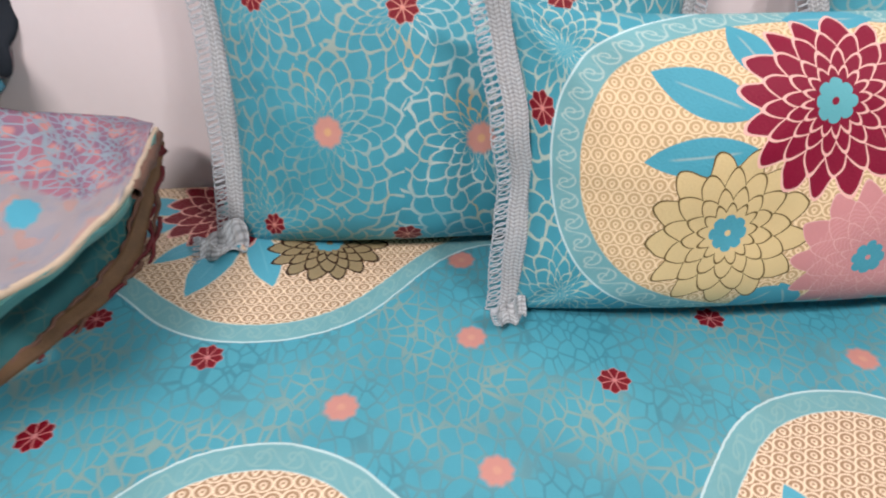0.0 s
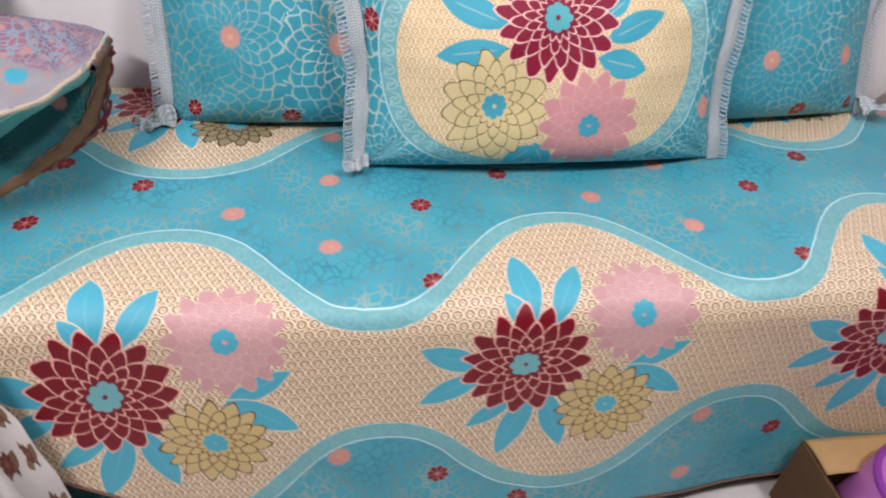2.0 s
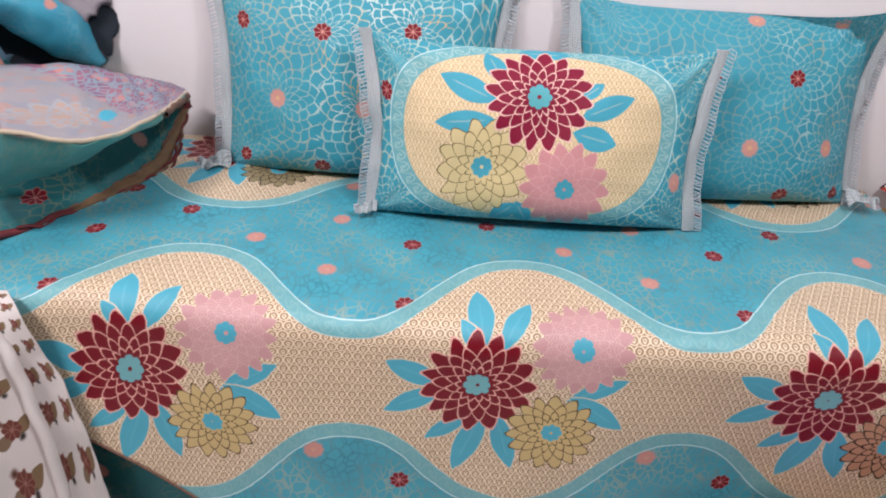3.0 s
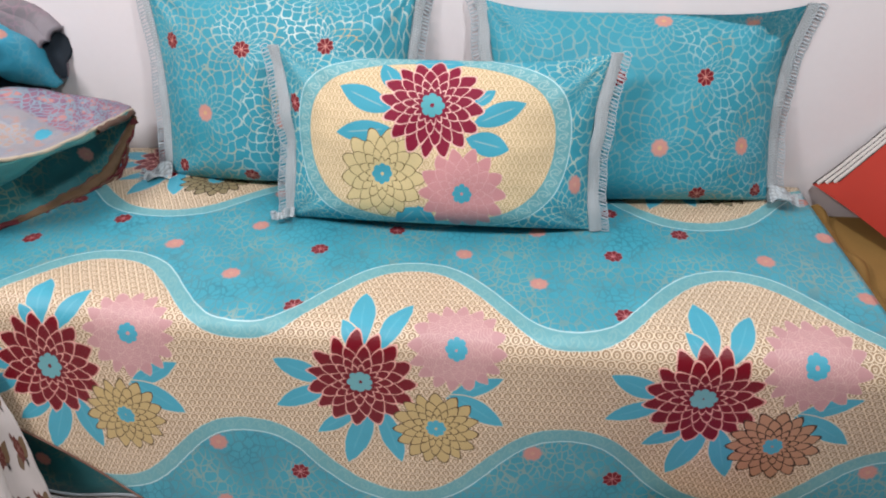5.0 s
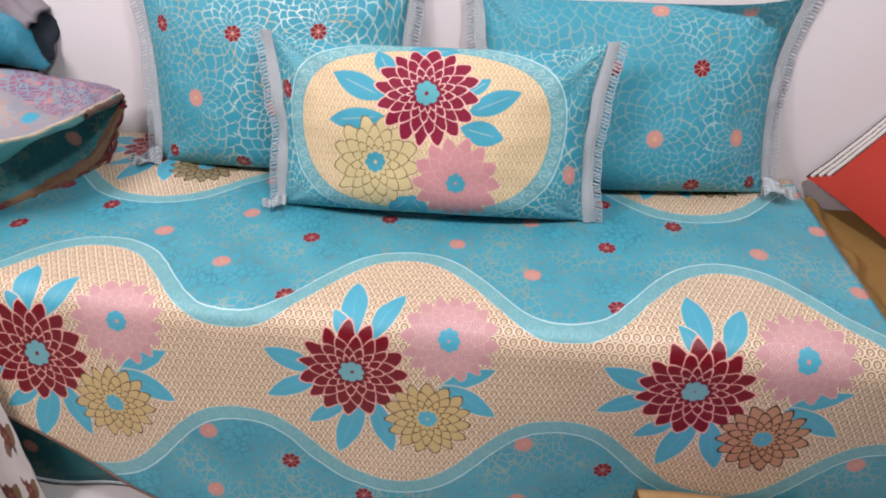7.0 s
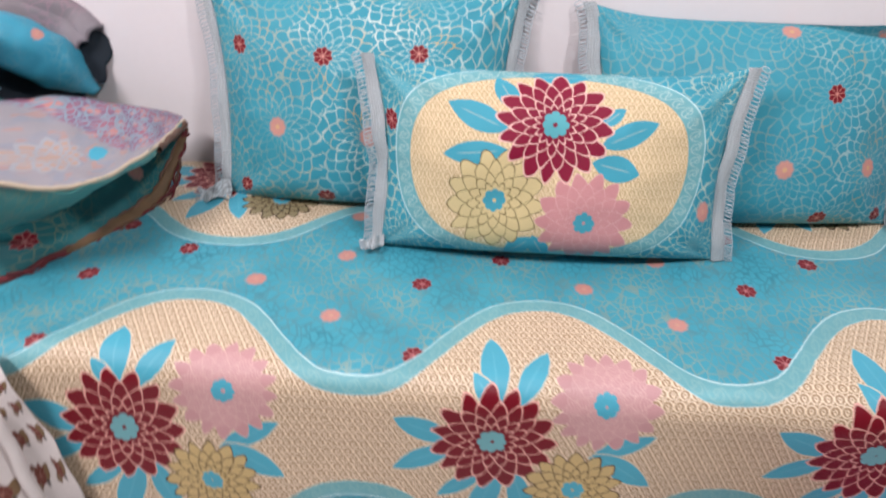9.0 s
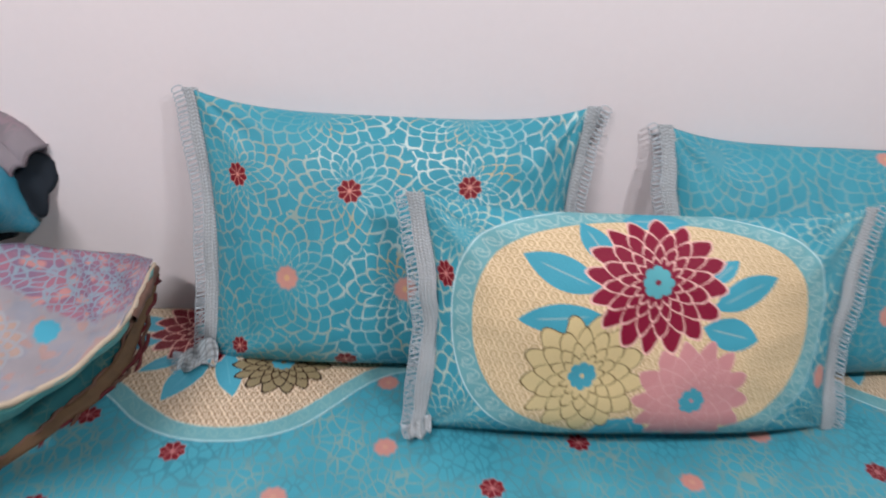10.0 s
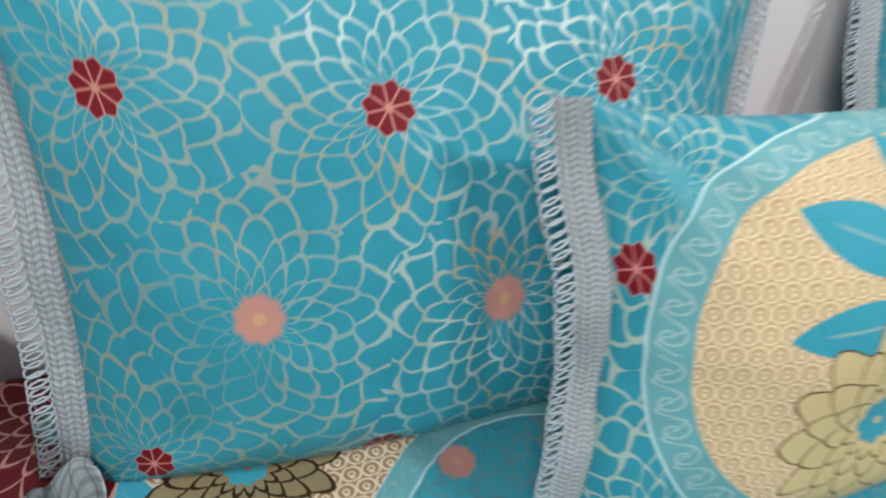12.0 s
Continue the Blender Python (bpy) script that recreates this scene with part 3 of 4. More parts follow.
def make_bed_skirt():
    def place(a, b):
        x = -0.62 + 0.95 * a
        return Vector((x, 0.278 - 0.03 * (1 - b) + 0.006 * math.sin(x * 23) * (1 - b), -0.035 + 0.47 * b + 0.01 * math.sin(x * 6) * (1 - b)))
    # skirt colour already holds the shade beneath the cover
    skirt = part("bed_skirt", grid(90, 14, place, lambda a, b: (a * 0.95, b * 0.47)), M_TEAL_SHADED)
    thicken(skirt, 0.002)
    bm = bmesh.new()
    tube(bm, [place(k / 90, 0.0) for k in range(91)], 0.004, 6)
    part("border", bm, M_THREAD, skirt, "grey overlocked edge")
    tagged(skirt, "teal satin skirt under the bed cover, darkened for shade", "bed skirt")


make_bed_skirt()


def make_sprigged_cloth():
    """White cotton thrown over the low stool that stands before the end of the bed."""
    rows = []
    for z, pts in ((0.525, ((-0.47, 0.27), (-0.56, 0.25), (-0.72, 0.22), (-0.95, 0.18))), (0.51, ((-0.435, 0.235), (-0.49, 0.19), (-0.64, 0.10), (-0.95, 0.0))), (0.425, ((-0.405, 0.225), (-0.455, 0.175), (-0.60, 0.075), (-0.95, -0.04))),
                   (0.25, ((-0.368, 0.20), (-0.425, 0.150), (-0.57, 0.05), (-0.95, -0.08))), (-0.057, ((-0.345, 0.185), (-0.42, 0.12), (-0.58, 0.02), (-0.95, -0.12)))):
        rows.append([(x + 0.028, y - 0.012 + (0.012 if k % 2 else 0), z) for k, (x, y) in enumerate(pts)])
    thing = empty("draped_stool", pose(0, 0, 0), "stool draped in white cotton with brown sprigs", "stool")
    cloth("drape", rows, M_SPRIG, thing, "", 0.012, nu=60, nv=50, seed=8.0, freq=6.0)
    bm = bmesh.new()
    tube(bm, [curve_at([curve_at(r, 0.30) for r in rows[1:]], k / 30) + Vector((0.004, -0.006, 0)) + noise.noise_vector(Vector((k * 0.25, 3, 1))) * 0.006 for k in range(31)], 0.011, 8)
    part("fold", bm, M_PLAIN_COTTON, thing, "plain white rolled fold")
    for x in (-0.88, -0.62):
        for y in (0.06, 0.17):
            part("leg", box(bmesh.new(), (x - 0.015, y - 0.015, FLOOR), (x + 0.015, y + 0.015, 0.465), 0.004), M_WOOD, thing)
    part("top", box(bmesh.new(), (-0.92, 0.04, 0.466), (-0.58, 0.2, 0.485), 0.006), M_WOOD, thing)


M_PLAIN_COTTON = plain("plain_cotton", (0.66, 0.63, 0.61), 0.8, 25.0, 0.1, 0.4)
make_sprigged_cloth()

# ---- pillows ----


BOW, TAPER = 0.065, 0.025


def pillow_point(a, b, w, h, t, side, ears, lift, seed):
    """A point of a stuffed cover; a and b run from -1 to 1, side is -1 in front and 1 behind."""
    x = a * w / 2 * (1 - BOW * (1 - b * b)) * (1 + TAPER * b)
    z = b * h / 2
    if b > 0:
        z -= ears * (1 - a ** 4) * b * b
        x *= 1 - 0.02 * (1 - abs(a)) * b
    bb = b + 0.26 * (1 - b * b)
    fat = 2.4 + (0.8 * b if b > 0 else -1.4 * b)
    prof = max(0.0, 1 - abs(a) ** 2.6) ** 0.62 * max(0.0, 1 - abs(bb) ** fat) ** 0.55
    y = side * prof * t / 2
    corner = (abs(a) * abs(b)) ** 3
    q = Vector((x * 7 + seed, z * 7, side * 2 + seed))
    fade = 1 - max(abs(a), abs(b)) ** 8
    y += side * fade * (0.009 * noise.noise(q) + 0.004 * noise.noise(q * 2.7))
    crease = math.sin((abs(a) - abs(b) * 0.5) * 26 + seed) * 0.004 * max(0.0, abs(a) * abs(b) - 0.35)
    y += side * crease * fade
    # folds that run out from the corners, and puckers along the laced ends
    dx, dz = (1 - abs(a)) * w / 2, (1 - abs(b)) * h / 2
    far = math.hypot(dx, dz)
    wave = math.sin(math.atan2(dz, dx) * 9 + seed * 3 + (2 if a > 0 else 0) + (1 if b > 0 else 0))
    y += side * fade * 0.010 * wave * min(1.0, far / 0.05) * math.exp(-far / 0.075)
    y += side * fade * 0.0035 * math.sin(z * 95 + seed * 5 + 2 * math.sin(z * 23)) * min(1.0, dx / 0.015) * math.exp(-dx / 0.035)
    z += 0.004 * noise.noise(Vector((x * 5, seed, z * 3))) * (1 - abs(b))
    return x, y, z + lift * h


def lace_trim(parent, w, h, sign, rest, ears, seed):
    """A woven band with a row of thread loops along one end of a pillow."""
    band_w, loop_w, over = 0.028, 0.017, 0.006
    length = h + 2 * over

    def edge(t):
        b = (t * 2 - 1) * (1 + over / h)
        x = sign * (w / 2 * (1 - BOW * (1 - min(1, b * b))) * (1 + TAPER * b) - 0.004)
        return Vector((x + sign * 0.008 * noise.noise(Vector((seed, t * 6, 1))), -0.004 + 0.014 * noise.noise(Vector((seed, t * 4, 5))), h / 2 + b * h / 2))

    def place(a, b):
        p = edge(b)
        p.x += sign * a * band_w
        p.y -= 0.0035 * math.sin(a * math.pi) + 0.0013 * abs(math.sin(a * math.pi * 5)) + 0.0007 * math.sin(b * length * 900)
        p.y += sign * 0.0 + a * 0.006
        return rest(p)

    part("lace_band", grid(20, 110, place), M_LACE, parent, "silver-grey woven lace band")
    bm = bmesh.new()
    count = int(length / 0.0082)
    for k in range(count):
        c = edge((k + 0.5) / count)
        c.x += sign * band_w
        c.y += 0.006
        pts = []
        for j in range(9):
            ang = math.tau * j / 9
            pts.append(rest(c + Vector((sign * loop_w * (0.5 - 0.55 * math.cos(ang)), 0.0015 * math.sin(ang), 0.0058 * math.sin(ang) + 0.003 * math.cos(ang) + 0.001 * math.sin(k * 1.7)))))
        tube(bm, pts, 0.0012, 4, True)
    part("lace_fringe", bm, M_THREAD, parent, "fringe of small thread loops")


def cloth_uv(a, b, w, h):
    """Cloth coordinates that allow for the way the cover curves back at its borders."""
    return a * w / 2 + math.copysign(0.045 * abs(a) ** 6, a), b * h / 2 + math.copysign(0.02 * abs(b) ** 6, b)


def make_pillow(m, w, h, t, material, label, ears=0.03, seed=0.0, tail_sign=-1, tail_size=1.0, flat=BED_Z + 0.004, group="pillows"):
    thing = empty("pillow", m, label, "pillow", group)
    inverse = m.inverted()

    def rest(p):
        q = m @ Vector(p)
        q.y = min(q.y, wall_at(q.x) - 0.004)
        if q.z < flat:
            q.z = flat + (q.z - flat) * 0.02
        return inverse @ q

    bm = bmesh.new()
    layer = bm.loops.layers.uv.new("UVMap")
    nu, nv = 112, 76
    warpu = lambda i, n: math.sin((i / n - 0.5) * math.pi) * 0.6 + (2 * i / n - 1) * 0.4
    ring = {}
    for side in (-1, 1):
        rows = []
        for j in range(nv + 1):
            row = []
            for i in range(nu + 1):
                border = i in (0, nu) or j in (0, nv)
                key = (i, j, 0 if border else side)
                if key not in ring:
                    x, y, z = pillow_point(warpu(i, nu), warpu(j, nv), w, h, t, side, ears, 0.5, seed)
                    ring[key] = bm.verts.new(rest((x, y, z)))
                row.append(ring[key])
            rows.append(row)
        for j in range(nv):
            for i in range(nu):
                vs = [rows[j][i], rows[j][i + 1], rows[j + 1][i + 1], rows[j + 1][i]]
                f = bm.faces.new(vs if side < 0 else vs[::-1])
                ids = [(i, j), (i + 1, j), (i + 1, j + 1), (i, j + 1)]
                for loop, (a, b) in zip(f.loops, ids if side < 0 else ids[::-1]):
                    loop[layer].uv = cloth_uv(warpu(a, nu), warpu(b, nv), w, h)
    part("cover", bm, material, thing)
    for sign in (-1, 1):
        lace_trim(thing, w, h, sign, rest, ears, seed + sign)

    def tail(a, b):
        """A crumpled end of the lace that trails over the bed."""
        p = Vector((tail_sign * (w / 2 * (1 - TAPER) - 0.012 + 0.062 * tail_size * a), -0.012 - 0.050 * tail_size * b - 0.012 * a + 0.008 * math.sin(a * 9), 0.004 + 0.030 * tail_size * (1 - b) * (1 - 0.4 * a) + 0.010 * tail_size * math.sin(b * 7 + a * 4)))
        return rest(p + noise.noise_vector(p * 40 + Vector((seed, 0, 0))) * 0.006)
    thicken(part("lace_end", grid(22, 18, tail, lambda a, b: (a, b * 0.12)), M_LACE, thing, "crumpled loose end of the lace"), 0.002)
    bm = bmesh.new()
    for k in range(14):
        c = tail(1.0, (k + 0.5) / 14)
        tube(bm, [c + Vector((tail_sign * 0.010 * (0.5 - 0.5 * math.cos(j)), 0.004 * math.sin(j), 0.003)) for j in (0, 0.9, 1.8, 2.7, 3.6, 4.5, 5.4)], 0.001, 4, True)
    part("loose_fringe", bm, M_THREAD, thing, "loose thread loops")
    return thing


LEFT_WINE = ((-0.077, 0.097), (-0.287, 0.112), (0.134, 0.109), (-0.293, -0.208), (-0.079, -0.224))
LEFT_PEACH = ((-0.190, -0.058), (0.026, -0.072))
M_LEFT = back_pillow_print("left_pillow_satin", LEFT_WINE[:3] + LEFT_PEACH + ((-0.3, -0.2), (0.3, -0.15), (0.1, -0.24), (-0.13, 0.26), (0.12, 0.26)), LEFT_WINE, LEFT_PEACH, 1.0, -0.10)
RIGHT_WINE = ((0.151, 0.060), (0.160, -0.222), (0.335, -0.215), (-0.06, 0.06))
RIGHT_PEACH = ((0.052, -0.101), (0.268, -0.097), (-0.16, -0.10), (0.05, 0.215), (0.26, 0.215))
M_RIGHT = back_pillow_print("right_pillow_satin", RIGHT_WINE[:2] + RIGHT_PEACH + ((-0.3, 0.2), (-0.08, -0.2)), RIGHT_WINE, RIGHT_PEACH, 0.55, 0.10)
make_pillow(pose(0.092, 0.841, 0.506, -13, 0, 0), 0.660, 0.483, 0.19, M_LEFT, "turquoise satin pillow with gold petal lines against the wall", 0.03, 1.3)
make_pillow(pose(0.955, 0.822, 0.505, -18.5, 0, 4), 0.71, 0.470, 0.18, M_RIGHT, "turquoise satin pillow with pale petal lines against the wall", 0.03, 4.1, 1)
make_pillow(pose(0.503, 0.662, 0.505, -16, 0, 0), 0.722, 0.390, 0.192, M_FRONT, "pillow with a cream medallion of wine, rose and sand flowers", 0.022, 7.7, -1, 0.6)


# ---- pile of spare printed cloth at the end of the bed ----


def deeper(points, factor):
    """The same points set back along the slope of the pile."""
    origin = Vector((0.67, -0.70, 1.31))
    return [origin + (Vector(p) - origin) * factor for p in points]


def make_cloth_pile():
    pile = empty("cloth_pile", pose(0, 0, 0), "crumpled pile of spare turquoise printed satin on the bed", "cloth")
    hem_line = ((-0.338, 0.915, 0.635), (-0.356, 0.860, 0.580), (-0.372, 0.800, 0.527), (-0.392, 0.730, 0.512), (-0.425, 0.660, 0.510), (-0.462, 0.590, 0.510), (-0.52, 0.50, 0.510), (-0.62, 0.38, 0.512))
    low_mid = ((-0.338, 0.918, 0.645), (-0.362, 0.870, 0.615), (-0.385, 0.82, 0.585), (-0.41, 0.755, 0.575), (-0.445, 0.685, 0.575), (-0.485, 0.615, 0.575), (-0.545, 0.52, 0.58), (-0.64, 0.41, 0.58))
    low_top = ((-0.338, 0.92, 0.655), (-0.365, 0.865, 0.655), (-0.40, 0.81, 0.66), (-0.44, 0.74, 0.67), (-0.48, 0.67, 0.675), (-0.53, 0.59, 0.68), (-0.60, 0.50, 0.69), (-0.68, 0.42, 0.70))
    # dark teal here includes the shadow of the overhanging flap
    cloth("lower_fold", (hem_line, low_mid, low_top), M_TEAL_SHADED, pile, "teal fold with its shade put into the colour", 0.012, uv=(0.0, 0.0, 1.0), seed=1.0)
    inner = [Vector(p) + Vector((-0.002, -0.010, 0.028)) * (0.3 + 0.7 * min(1.0, k / 2)) * min(1.0, max(0.12, (6.5 - k) / 3)) for k, p in enumerate(hem_line)]
    middle = [(Vector(p) + q) / 2 + Vector((0.014, -0.008, 0.0)) * min(1.0, (q - Vector(p)).length / 0.02) for p, q in zip(hem_line, inner)]
    cloth("trim_band", (hem_line, middle, inner), M_GOLD_TRIM, pile, "gold-brown trim band", 0.006, nu=80, nv=10, seed=11.0, freq=14.0)
    bm = bmesh.new()
    tube(bm, [curve_at(inner, k / 60) + noise.noise_vector(Vector((k * 0.5, 4, 2))) * 0.007 for k in range(61)], 0.0035, 6)
    part("trim_cord", bm, M_HEM, pile, "dark brown stitched cord")
    bm = bmesh.new()
    tube(bm, [curve_at(hem_line, k / 40) + Vector((0.004, -0.004, 0.004)) + noise.noise_vector(Vector((k * 0.4, 0, 0))) * 0.012 for k in range(41)], 0.009, 7)
    part("rolled_hem", bm, M_WINE_HEM, pile, "dark wine rolled hem")
    for s in (1, 2, 3):
        bm = bmesh.new()
        tube(bm, [curve_at(hem_line, k / 60) + Vector((0.010 + 0.004 * s, -0.008, 0.012 - 0.004 * s)) + noise.noise_vector(Vector((k * 0.35, s * 9, 0))) * 0.016 for k in range(4 * s, 61 - 6 * s)], 0.0035, 6)
        part("frayed_cord", bm, (M_WINE_HEM, M_HEM, M_WINE_HEM)[s - 1], pile, ("dark wine cord", "brown cord", "dark wine cord")[s - 1])
    edge = ((-0.335, 0.905, 0.662), (-0.318, 0.80, 0.682), (-0.300, 0.68, 0.704), (-0.308, 0.60, 0.709), (-0.327, 0.52, 0.716), (-0.360, 0.46, 0.724), (-0.390, 0.420, 0.744), (-0.454, 0.380, 0.772))
    strip = ((-0.345, 0.86, 0.640), (-0.345, 0.78, 0.655), (-0.335, 0.69, 0.672), (-0.345, 0.62, 0.680), (-0.365, 0.570, 0.672), (-0.461, 0.530, 0.624), (-0.564, 0.480, 0.600), (-0.56, 0.42, 0.60))
    mid = [(Vector(a) + Vector(b)) / 2 + Vector((0.012, -0.010, 0.0)) for a, b in zip(edge, strip)]
    cloth("turned_fold", (edge, mid, strip), M_PALE_TEAL, pile, "pale green-teal turned fold", 0.010, uv=(0.3, 0.2, 1.0), seed=2.0)
    top = ((-0.336, 0.908, 0.664), (-0.368, 0.885, 0.684), (-0.397, 0.867, 0.702), (-0.430, 0.857, 0.717), (-0.460, 0.845, 0.730), (-0.506, 0.825, 0.748), (-0.57, 0.78, 0.762), (-0.66, 0.68, 0.78))
    belly = [(Vector(a) * 0.5 + Vector(b) * 0.5) - Vector((0.0, 0.0, 0.026)) * min(1.0, k / 3) for k, (a, b) in enumerate(zip(top, edge))]
    cloth("flap", (top, belly, edge), M_REVERSE, pile, "pale mauve flap showing the reverse", 0.011, uv=(0.0, 0.0, 1.0), seed=3.0)
    bm = bmesh.new()
    tube(bm, [curve_at(edge, k / 40) + noise.noise_vector(Vector((k * 0.4, 5, 0))) * 0.003 for k in range(41)], 0.0045, 6)
    part("flap_hem", bm, M_CREAM_HEM, pile, "frayed cream edge")
    bm = bmesh.new()
    tube(bm, [curve_at(edge, k / 60) + Vector((0.003, -0.003, -0.006)) + noise.noise_vector(Vector((k * 0.5, 8, 0))) * 0.006 for k in range(18)], 0.008, 7)
    part("bound_tip", bm, M_HEM, pile, "dark brown bound tip")
    # puffed blue folds above the flap
    upper = ((-0.425, 0.785, 0.775), (-0.432, 0.765, 0.865), (-0.455, 0.715, 0.922), (-0.49, 0.655, 0.957), (-0.53, 0.585, 0.968), (-0.60, 0.47, 0.975))
    lower = ((-0.430, 0.765, 0.768), (-0.470, 0.69, 0.808), (-0.488, 0.652, 0.848), (-0.51, 0.612, 0.888), (-0.537, 0.565, 0.912), (-0.60, 0.455, 0.92))
    upper, lower = deeper(upper, 1.12), deeper(lower, 1.12)
    front = [(Vector(a) + Vector(c)) / 2 + Vector((0.034, -0.026, 0.004)) * (0.3 if k == 0 else 1.0) for k, (a, c) in enumerate(zip(upper, lower))]
    behind = [Vector(a) + Vector((-0.05, 0.06, -0.01)) for a in upper]
    under = [Vector(a) + Vector((-0.05, 0.05, 0.01)) for a in lower]
    cloth("puffed_fold", (behind, upper, front, lower, under), M_BLUE, pile, "smooth turquoise puffed fold", 0.012, uv=(0.0, 0.0, 1.0), seed=4.0, nu=56, nv=40)
    right = ((-0.480, 0.70, 0.83), (-0.487, 0.665, 0.79), (-0.500, 0.64, 0.73), (-0.500, 0.63, 0.655))
    ridge = ((-0.498, 0.64, 0.865), (-0.488, 0.62, 0.80), (-0.505, 0.595, 0.735), (-0.500, 0.585, 0.662))
    left = ((-0.525, 0.59, 0.86), (-0.530, 0.57, 0.80), (-0.555, 0.54, 0.74), (-0.585, 0.49, 0.69))
    back = [Vector(p) + Vector((-0.05, 0.03, 0)) for p in left]
    right, ridge, left, back = (deeper([Vector(p) + Vector((-0.045, -0.048, 0.0)) for p in line], 1.12) for line in (right, ridge, left, back))
    cloth("hanging_fold", (right, ridge, left, back), M_BLUE_PATCH, pile, "turquoise and mauve hanging fold", 0.030, uv=(0.05, 0.2, 1.0), seed=5.0, freq=13.0)
    # added dark sheet behind the folds, in place of the hollow's shade
    near = ((-0.455, 0.775, 0.76), (-0.505, 0.70, 0.76), (-0.57, 0.60, 0.76), (-0.66, 0.48, 0.76))
    near = deeper(near, 1.13)
    far = [Vector(p) + Vector((0.0, 0.02, 0.14)) for p in near]
    cloth("hollow_backing", (near, far), M_HOLLOW_SHADE, pile, "added near-black sheet standing for the shade in the hollow", 0.012, seed=9.0)
    a = ((-0.535, 0.57, 0.86), (-0.535, 0.555, 0.80), (-0.54, 0.54, 0.70))
    c = ((-0.545, 0.52, 0.87), (-0.535, 0.50, 0.80), (-0.545, 0.485, 0.72))
    d = ((-0.60, 0.45, 0.87), (-0.60, 0.44, 0.81), (-0.61, 0.42, 0.74))
    e = ((-0.70, 0.38, 0.86), (-0.70, 0.37, 0.80), (-0.71, 0.35, 0.74))
    cloth("crumpled_fold", [deeper(line, 1.12) for line in (a, c, d, e)], M_REVERSE, pile, "crumpled mauve fold", 0.016, uv=(0.0, 0.0, 1.0), seed=6.0)
    # open curl against the wall
    spine = ((-0.508, 0.925, 0.800), (-0.55, 0.925, 0.857), (-0.634, 0.9, 0.884), (-0.749, 0.88, 0.886))
    spine = deeper(spine, 1.03)

    def curl(a, b):
        t = a * math.tau
        r = (0.040 + 0.013 * math.sin(t * 2 + 0.5) + 0.006 * math.sin(t * 3)) * (1 + 0.2 * b + 0.35 * (1 - b) ** 4)
        p = curve_at(spine, b) + Vector((0.42, 0.30, 0.0)) * math.cos(t) * r + Vector((-0.22, 0.05, 1.0)) * math.sin(t) * r
        return p + noise.noise_vector(p * 12) * 0.009
    roll = thicken(part("curl", grid(44, 24, curl, lambda a, b: (a * 0.28, b * 0.3), True), M_CURL, pile, "grey-mauve open curl"), 0.020)
    # near-black first slot paints the shade inside the curl
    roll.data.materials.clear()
    roll.data.materials.append(M_HOLLOW_SHADE)
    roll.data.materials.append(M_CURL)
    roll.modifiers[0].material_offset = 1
    roll.modifiers[0].material_offset_rim = 1
    # the rest of the pile behind
    def core(a, b):
        t, f = a * math.tau, b * math.pi / 2
        p = Vector((-0.80 + 0.20 * math.cos(t) * math.cos(f), 0.70 + 0.22 * math.sin(t) * math.cos(f), 0.503 + 0.34 * math.sin(f)))
        return p + noise.noise_vector(p * 6) * 0.03 * min(1, b * 6) + noise.noise_vector(p * 15) * 0.010 * min(1, b * 6)
    # bundle wears the same shade-darkened teal
    part("back_fold", grid(64, 24, core, lambda a, b: (a * 1.4, b * 0.5), True), M_TEAL_SHADED, pile, "teal bundle of cloth, coloured as if in shade")


M_PALE_TEAL = plain_satin("pale_teal_satin", (0.10, 0.33, 0.32), (0.07, 0.25, 0.26), (0.35, 0.36, 0.22), ((), ()))
M_GOLD_TRIM = plain("gold_trim", (0.145, 0.082, 0.038), 0.7, 35.0, 0.75, 0.6)
M_CREAM_HEM = plain("cream_hem", (0.52, 0.44, 0.33), 0.8, 40.0, 0.3, 0.5)
M_CURL = plain_satin("grey_satin", (0.26, 0.235, 0.26), (0.15, 0.13, 0.14), (0.45, 0.25, 0.32), ((), ()))
make_cloth_pile()

# ---- red pillow and mustard seat past the end of the bed ----


def make_seat():
    seat = empty("mustard_seat", pose(1.41, 0.30, FLOOR), "mustard cloth covered seat beside the bed", "seat")
    bm = box(bmesh.new(), (0.004, 0.04, 0.0), (0.50, 0.61, 0.505), 0.03)
    part("body", bm, M_MUSTARD, seat)
    bm = bmesh.new()
    tube(bm, [Vector((0.022 + 0.01 * math.sin(k * 0.5), 0.05 + 0.54 * k / 30, 0.512 + 0.006 * math.sin(k * 0.9))) for k in range(31)], 0.020, 8)
    part("rolled_edge", bm, M_MUSTARD, seat, "rumpled rolled edge")


make_seat()


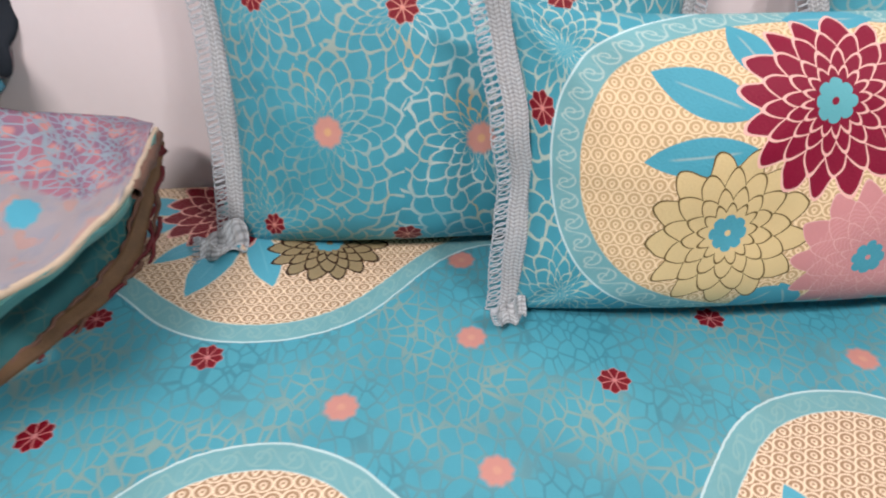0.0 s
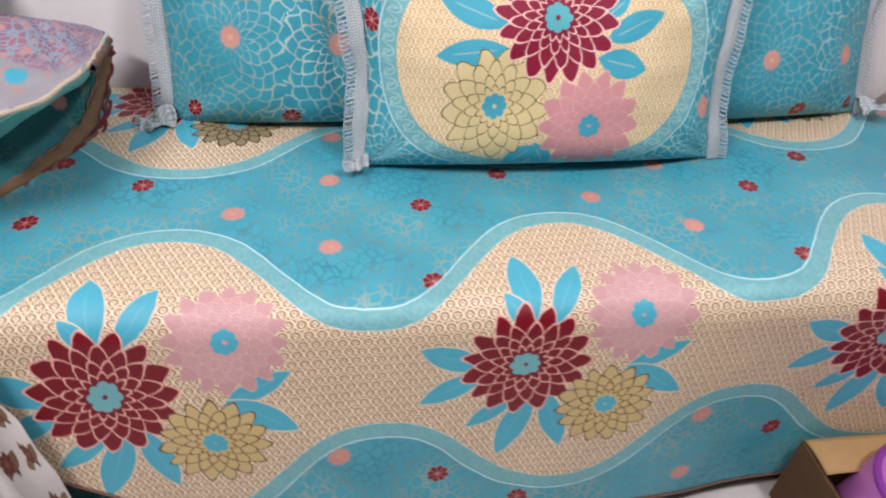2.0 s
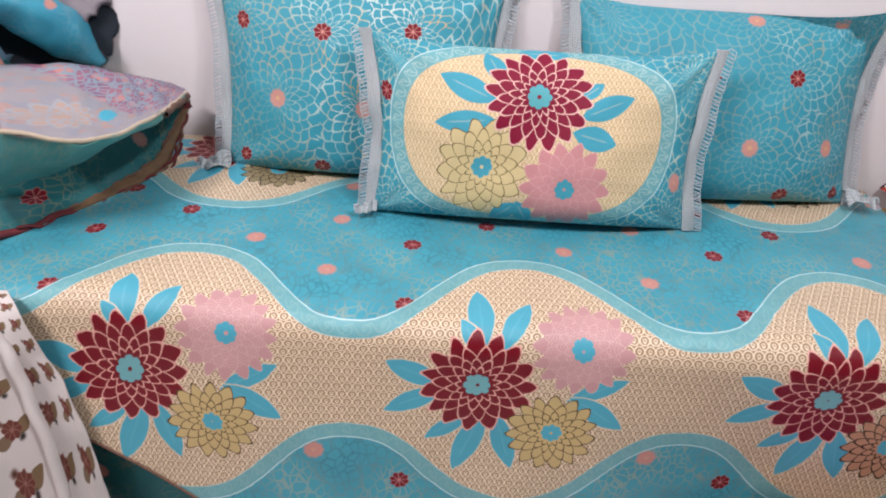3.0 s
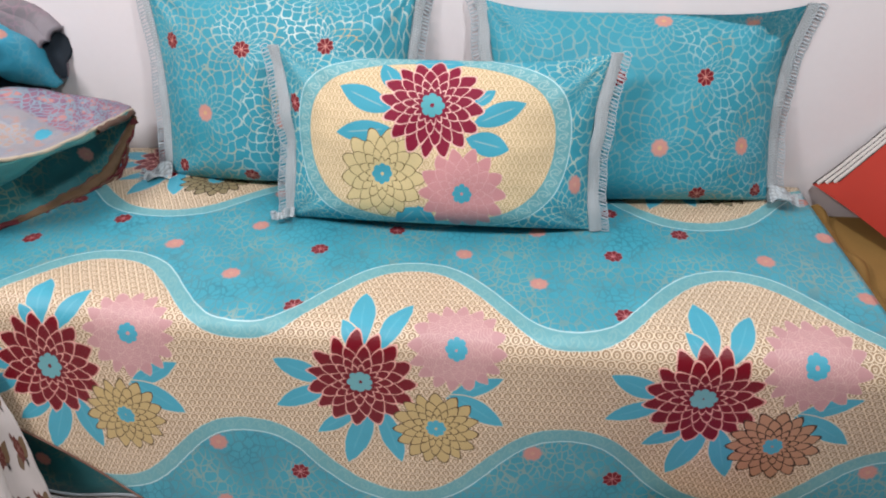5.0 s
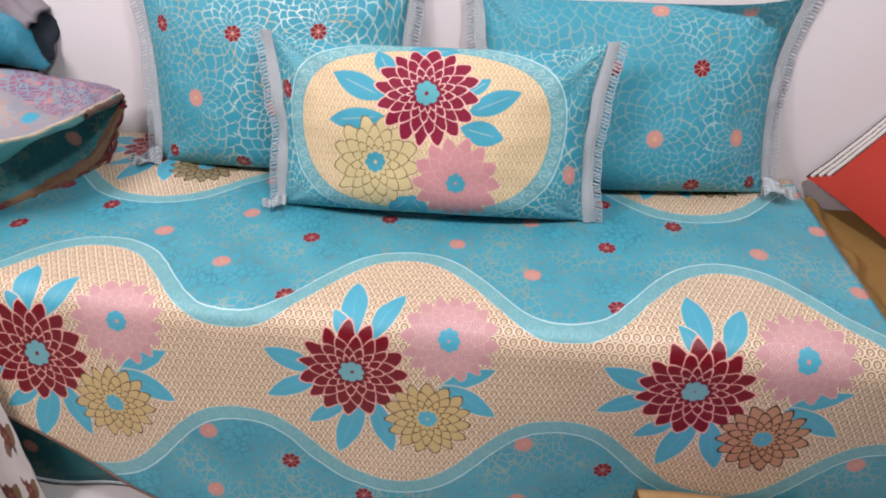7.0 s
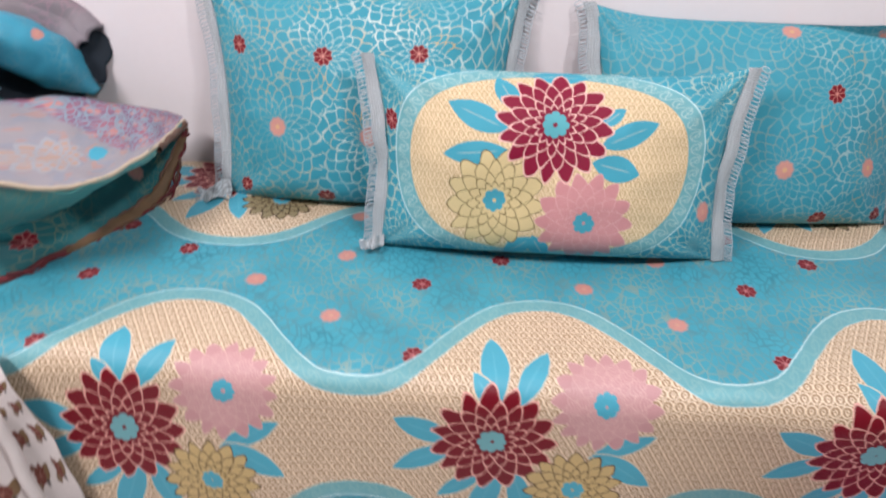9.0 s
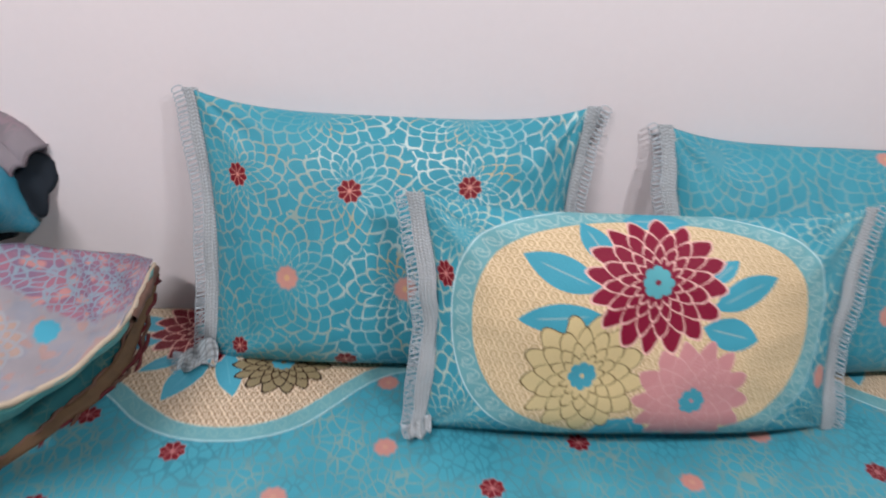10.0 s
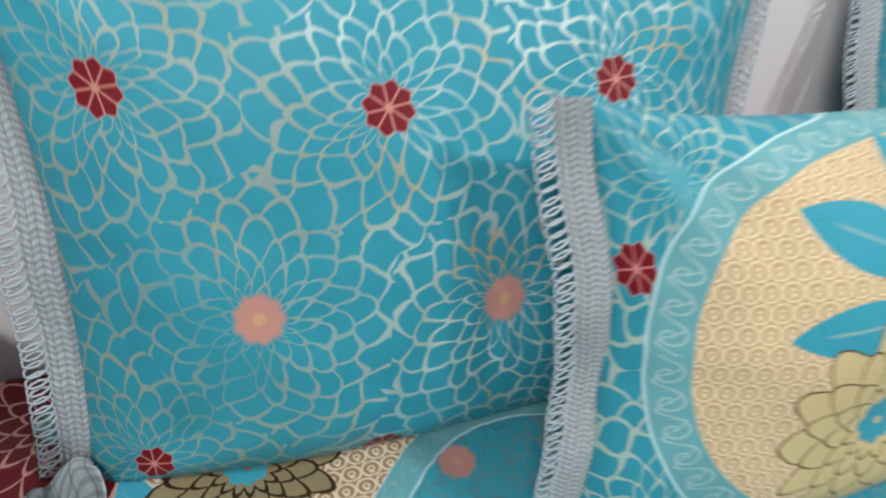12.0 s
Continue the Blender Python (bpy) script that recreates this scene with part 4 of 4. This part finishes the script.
def make_red_pillow():
    origin, along, up = Vector((1.425, 0.915, 0.520)), Vector((0.46, -0.86, -0.20)).normalized(), Vector((0.62, 0.10, 0.76)).normalized()
    out = along.cross(up).normalized()
    if out.x > 0:
        out = -out
    w, h, t = 0.44, 0.42, 0.085
    thing = empty("red_pillow", pose(0, 0, 0), "orange-red pillow with black and white striped piping", "pillow", "pillows")

    def at(a, b, side):
        prof = max(0.0, 1 - abs(a) ** 2.2) ** 1.2 * max(0.0, 1 - abs(b) ** 2.2) ** 1.0
        aa, bb = a * (1 - 0.05 * (1 - b * b)), b * (1 - 0.05 * (1 - a * a))
        p = origin + along * (aa + 1) * w / 2 + up * (bb + 1) * h / 2 + out * side * prof * t / 2
        p += out * side * 0.006 * noise.noise(p * 9) * prof
        p.y = min(p.y, wall_at(p.x) - 0.004)
        return p

    for side, name in ((1, "front"), (-1, "back")):
        part(name, grid(40, 40, lambda a, b: at(a * 2 - 1, b * 2 - 1, side)), M_RED, thing)
    loop = [(1, -1 + k / 20) for k in range(40)] + [(1 - k / 20, 1) for k in range(40)] + [(-1, 1 - k / 20) for k in range(41)]
    for s, radius, mat in ((0.990, 0.0026, M_BLACK), (0.960, 0.0050, M_WHITE), (0.931, 0.0019, M_BLACK), (0.902, 0.0050, M_WHITE), (0.873, 0.0019, M_BLACK), (0.844, 0.0050, M_WHITE), (0.815, 0.0017, M_BLACK)):
        bm = bmesh.new()
        tube(bm, [at(a * s, b * s, 1) + out * 0.0008 * math.sin(k * 0.7) for k, (a, b) in enumerate(loop)], radius, 6)
        part("stripe", bm, mat, thing, "black cord" if mat is M_BLACK else "white cord")


M_BLACK = plain("black_cord", (0.03, 0.025, 0.025), 0.7, 60.0, 0.3)
M_WHITE = plain("white_cord", (0.66, 0.62, 0.58), 0.7, 60.0, 0.2)
make_red_pillow()

# ---- carton with a plastic bowl in front of the bed ----


def make_carton():
    carton = empty("carton", pose(0.975, -0.115, FLOOR), "open brown cardboard carton standing before the bed", "box")
    w, d, h, t = 0.34, 0.345, 0.187, 0.006
    for name, lo, hi, mat in (("side", (0, 0, 0), (t, d, h), M_CARTON_DARK), ("side", (w - t, 0, 0), (w, d, h), M_CARTON), ("end", (t, 0, 0), (w - t, t, h), M_CARTON), ("end", (t, d - t, 0), (w - t, d, h), M_CARTON), ("bottom", (t, t, 0.001), (w - t, d - t, 0.006), M_CARTON)):
        part(name, box(bmesh.new(), lo, hi, 0.0015), mat, carton)
    def flap(a, b):
        return Vector((0.004 + a * (w - 0.008), d - 0.004 - 0.075 * b, h + 0.002 + 0.004 * math.sin(b * 3) + 0.002 * math.sin(a * 7)))
    thicken(part("flap", grid(16, 6, flap), M_CARTON, carton, "ochre folded flap"), 0.004)
    bm = bmesh.new()
    box(bm, (0.10, d - 0.066, h + 0.0045), (0.15, d - 0.052, h + 0.0068))
    part("printed_bar", bm, M_BLACK, carton, "dark printed mark", smooth=False)
    return carton


make_carton()


def make_bowl():
    bowl = empty("plastic_bowl", pose(1.125, 0.065, FLOOR + 0.008), "lilac plastic bowl upturned in the carton", "bowl")
    prof = ((0.0, 0.262), (0.05, 0.260), (0.085, 0.252), (0.105, 0.235), (0.120, 0.19), (0.132, 0.10), (0.142, 0.0))
    def skin(a, b):
        p = curve_at([(r, 0, z) for r, z in prof], b)
        return Vector((p.x * math.cos(a * math.tau), p.x * math.sin(a * math.tau), p.z))
    part("body", grid(48, 18, skin, None, True), M_LILAC, bowl)
    bm = bmesh.new()
    tube(bm, [(0.107 * math.cos(k * math.tau / 40), 0.107 * math.sin(k * math.tau / 40), 0.236) for k in range(40)], 0.007, 8, True)
    part("foot_ring", bm, M_PURPLE, bowl, "darker purple ring")


make_bowl()
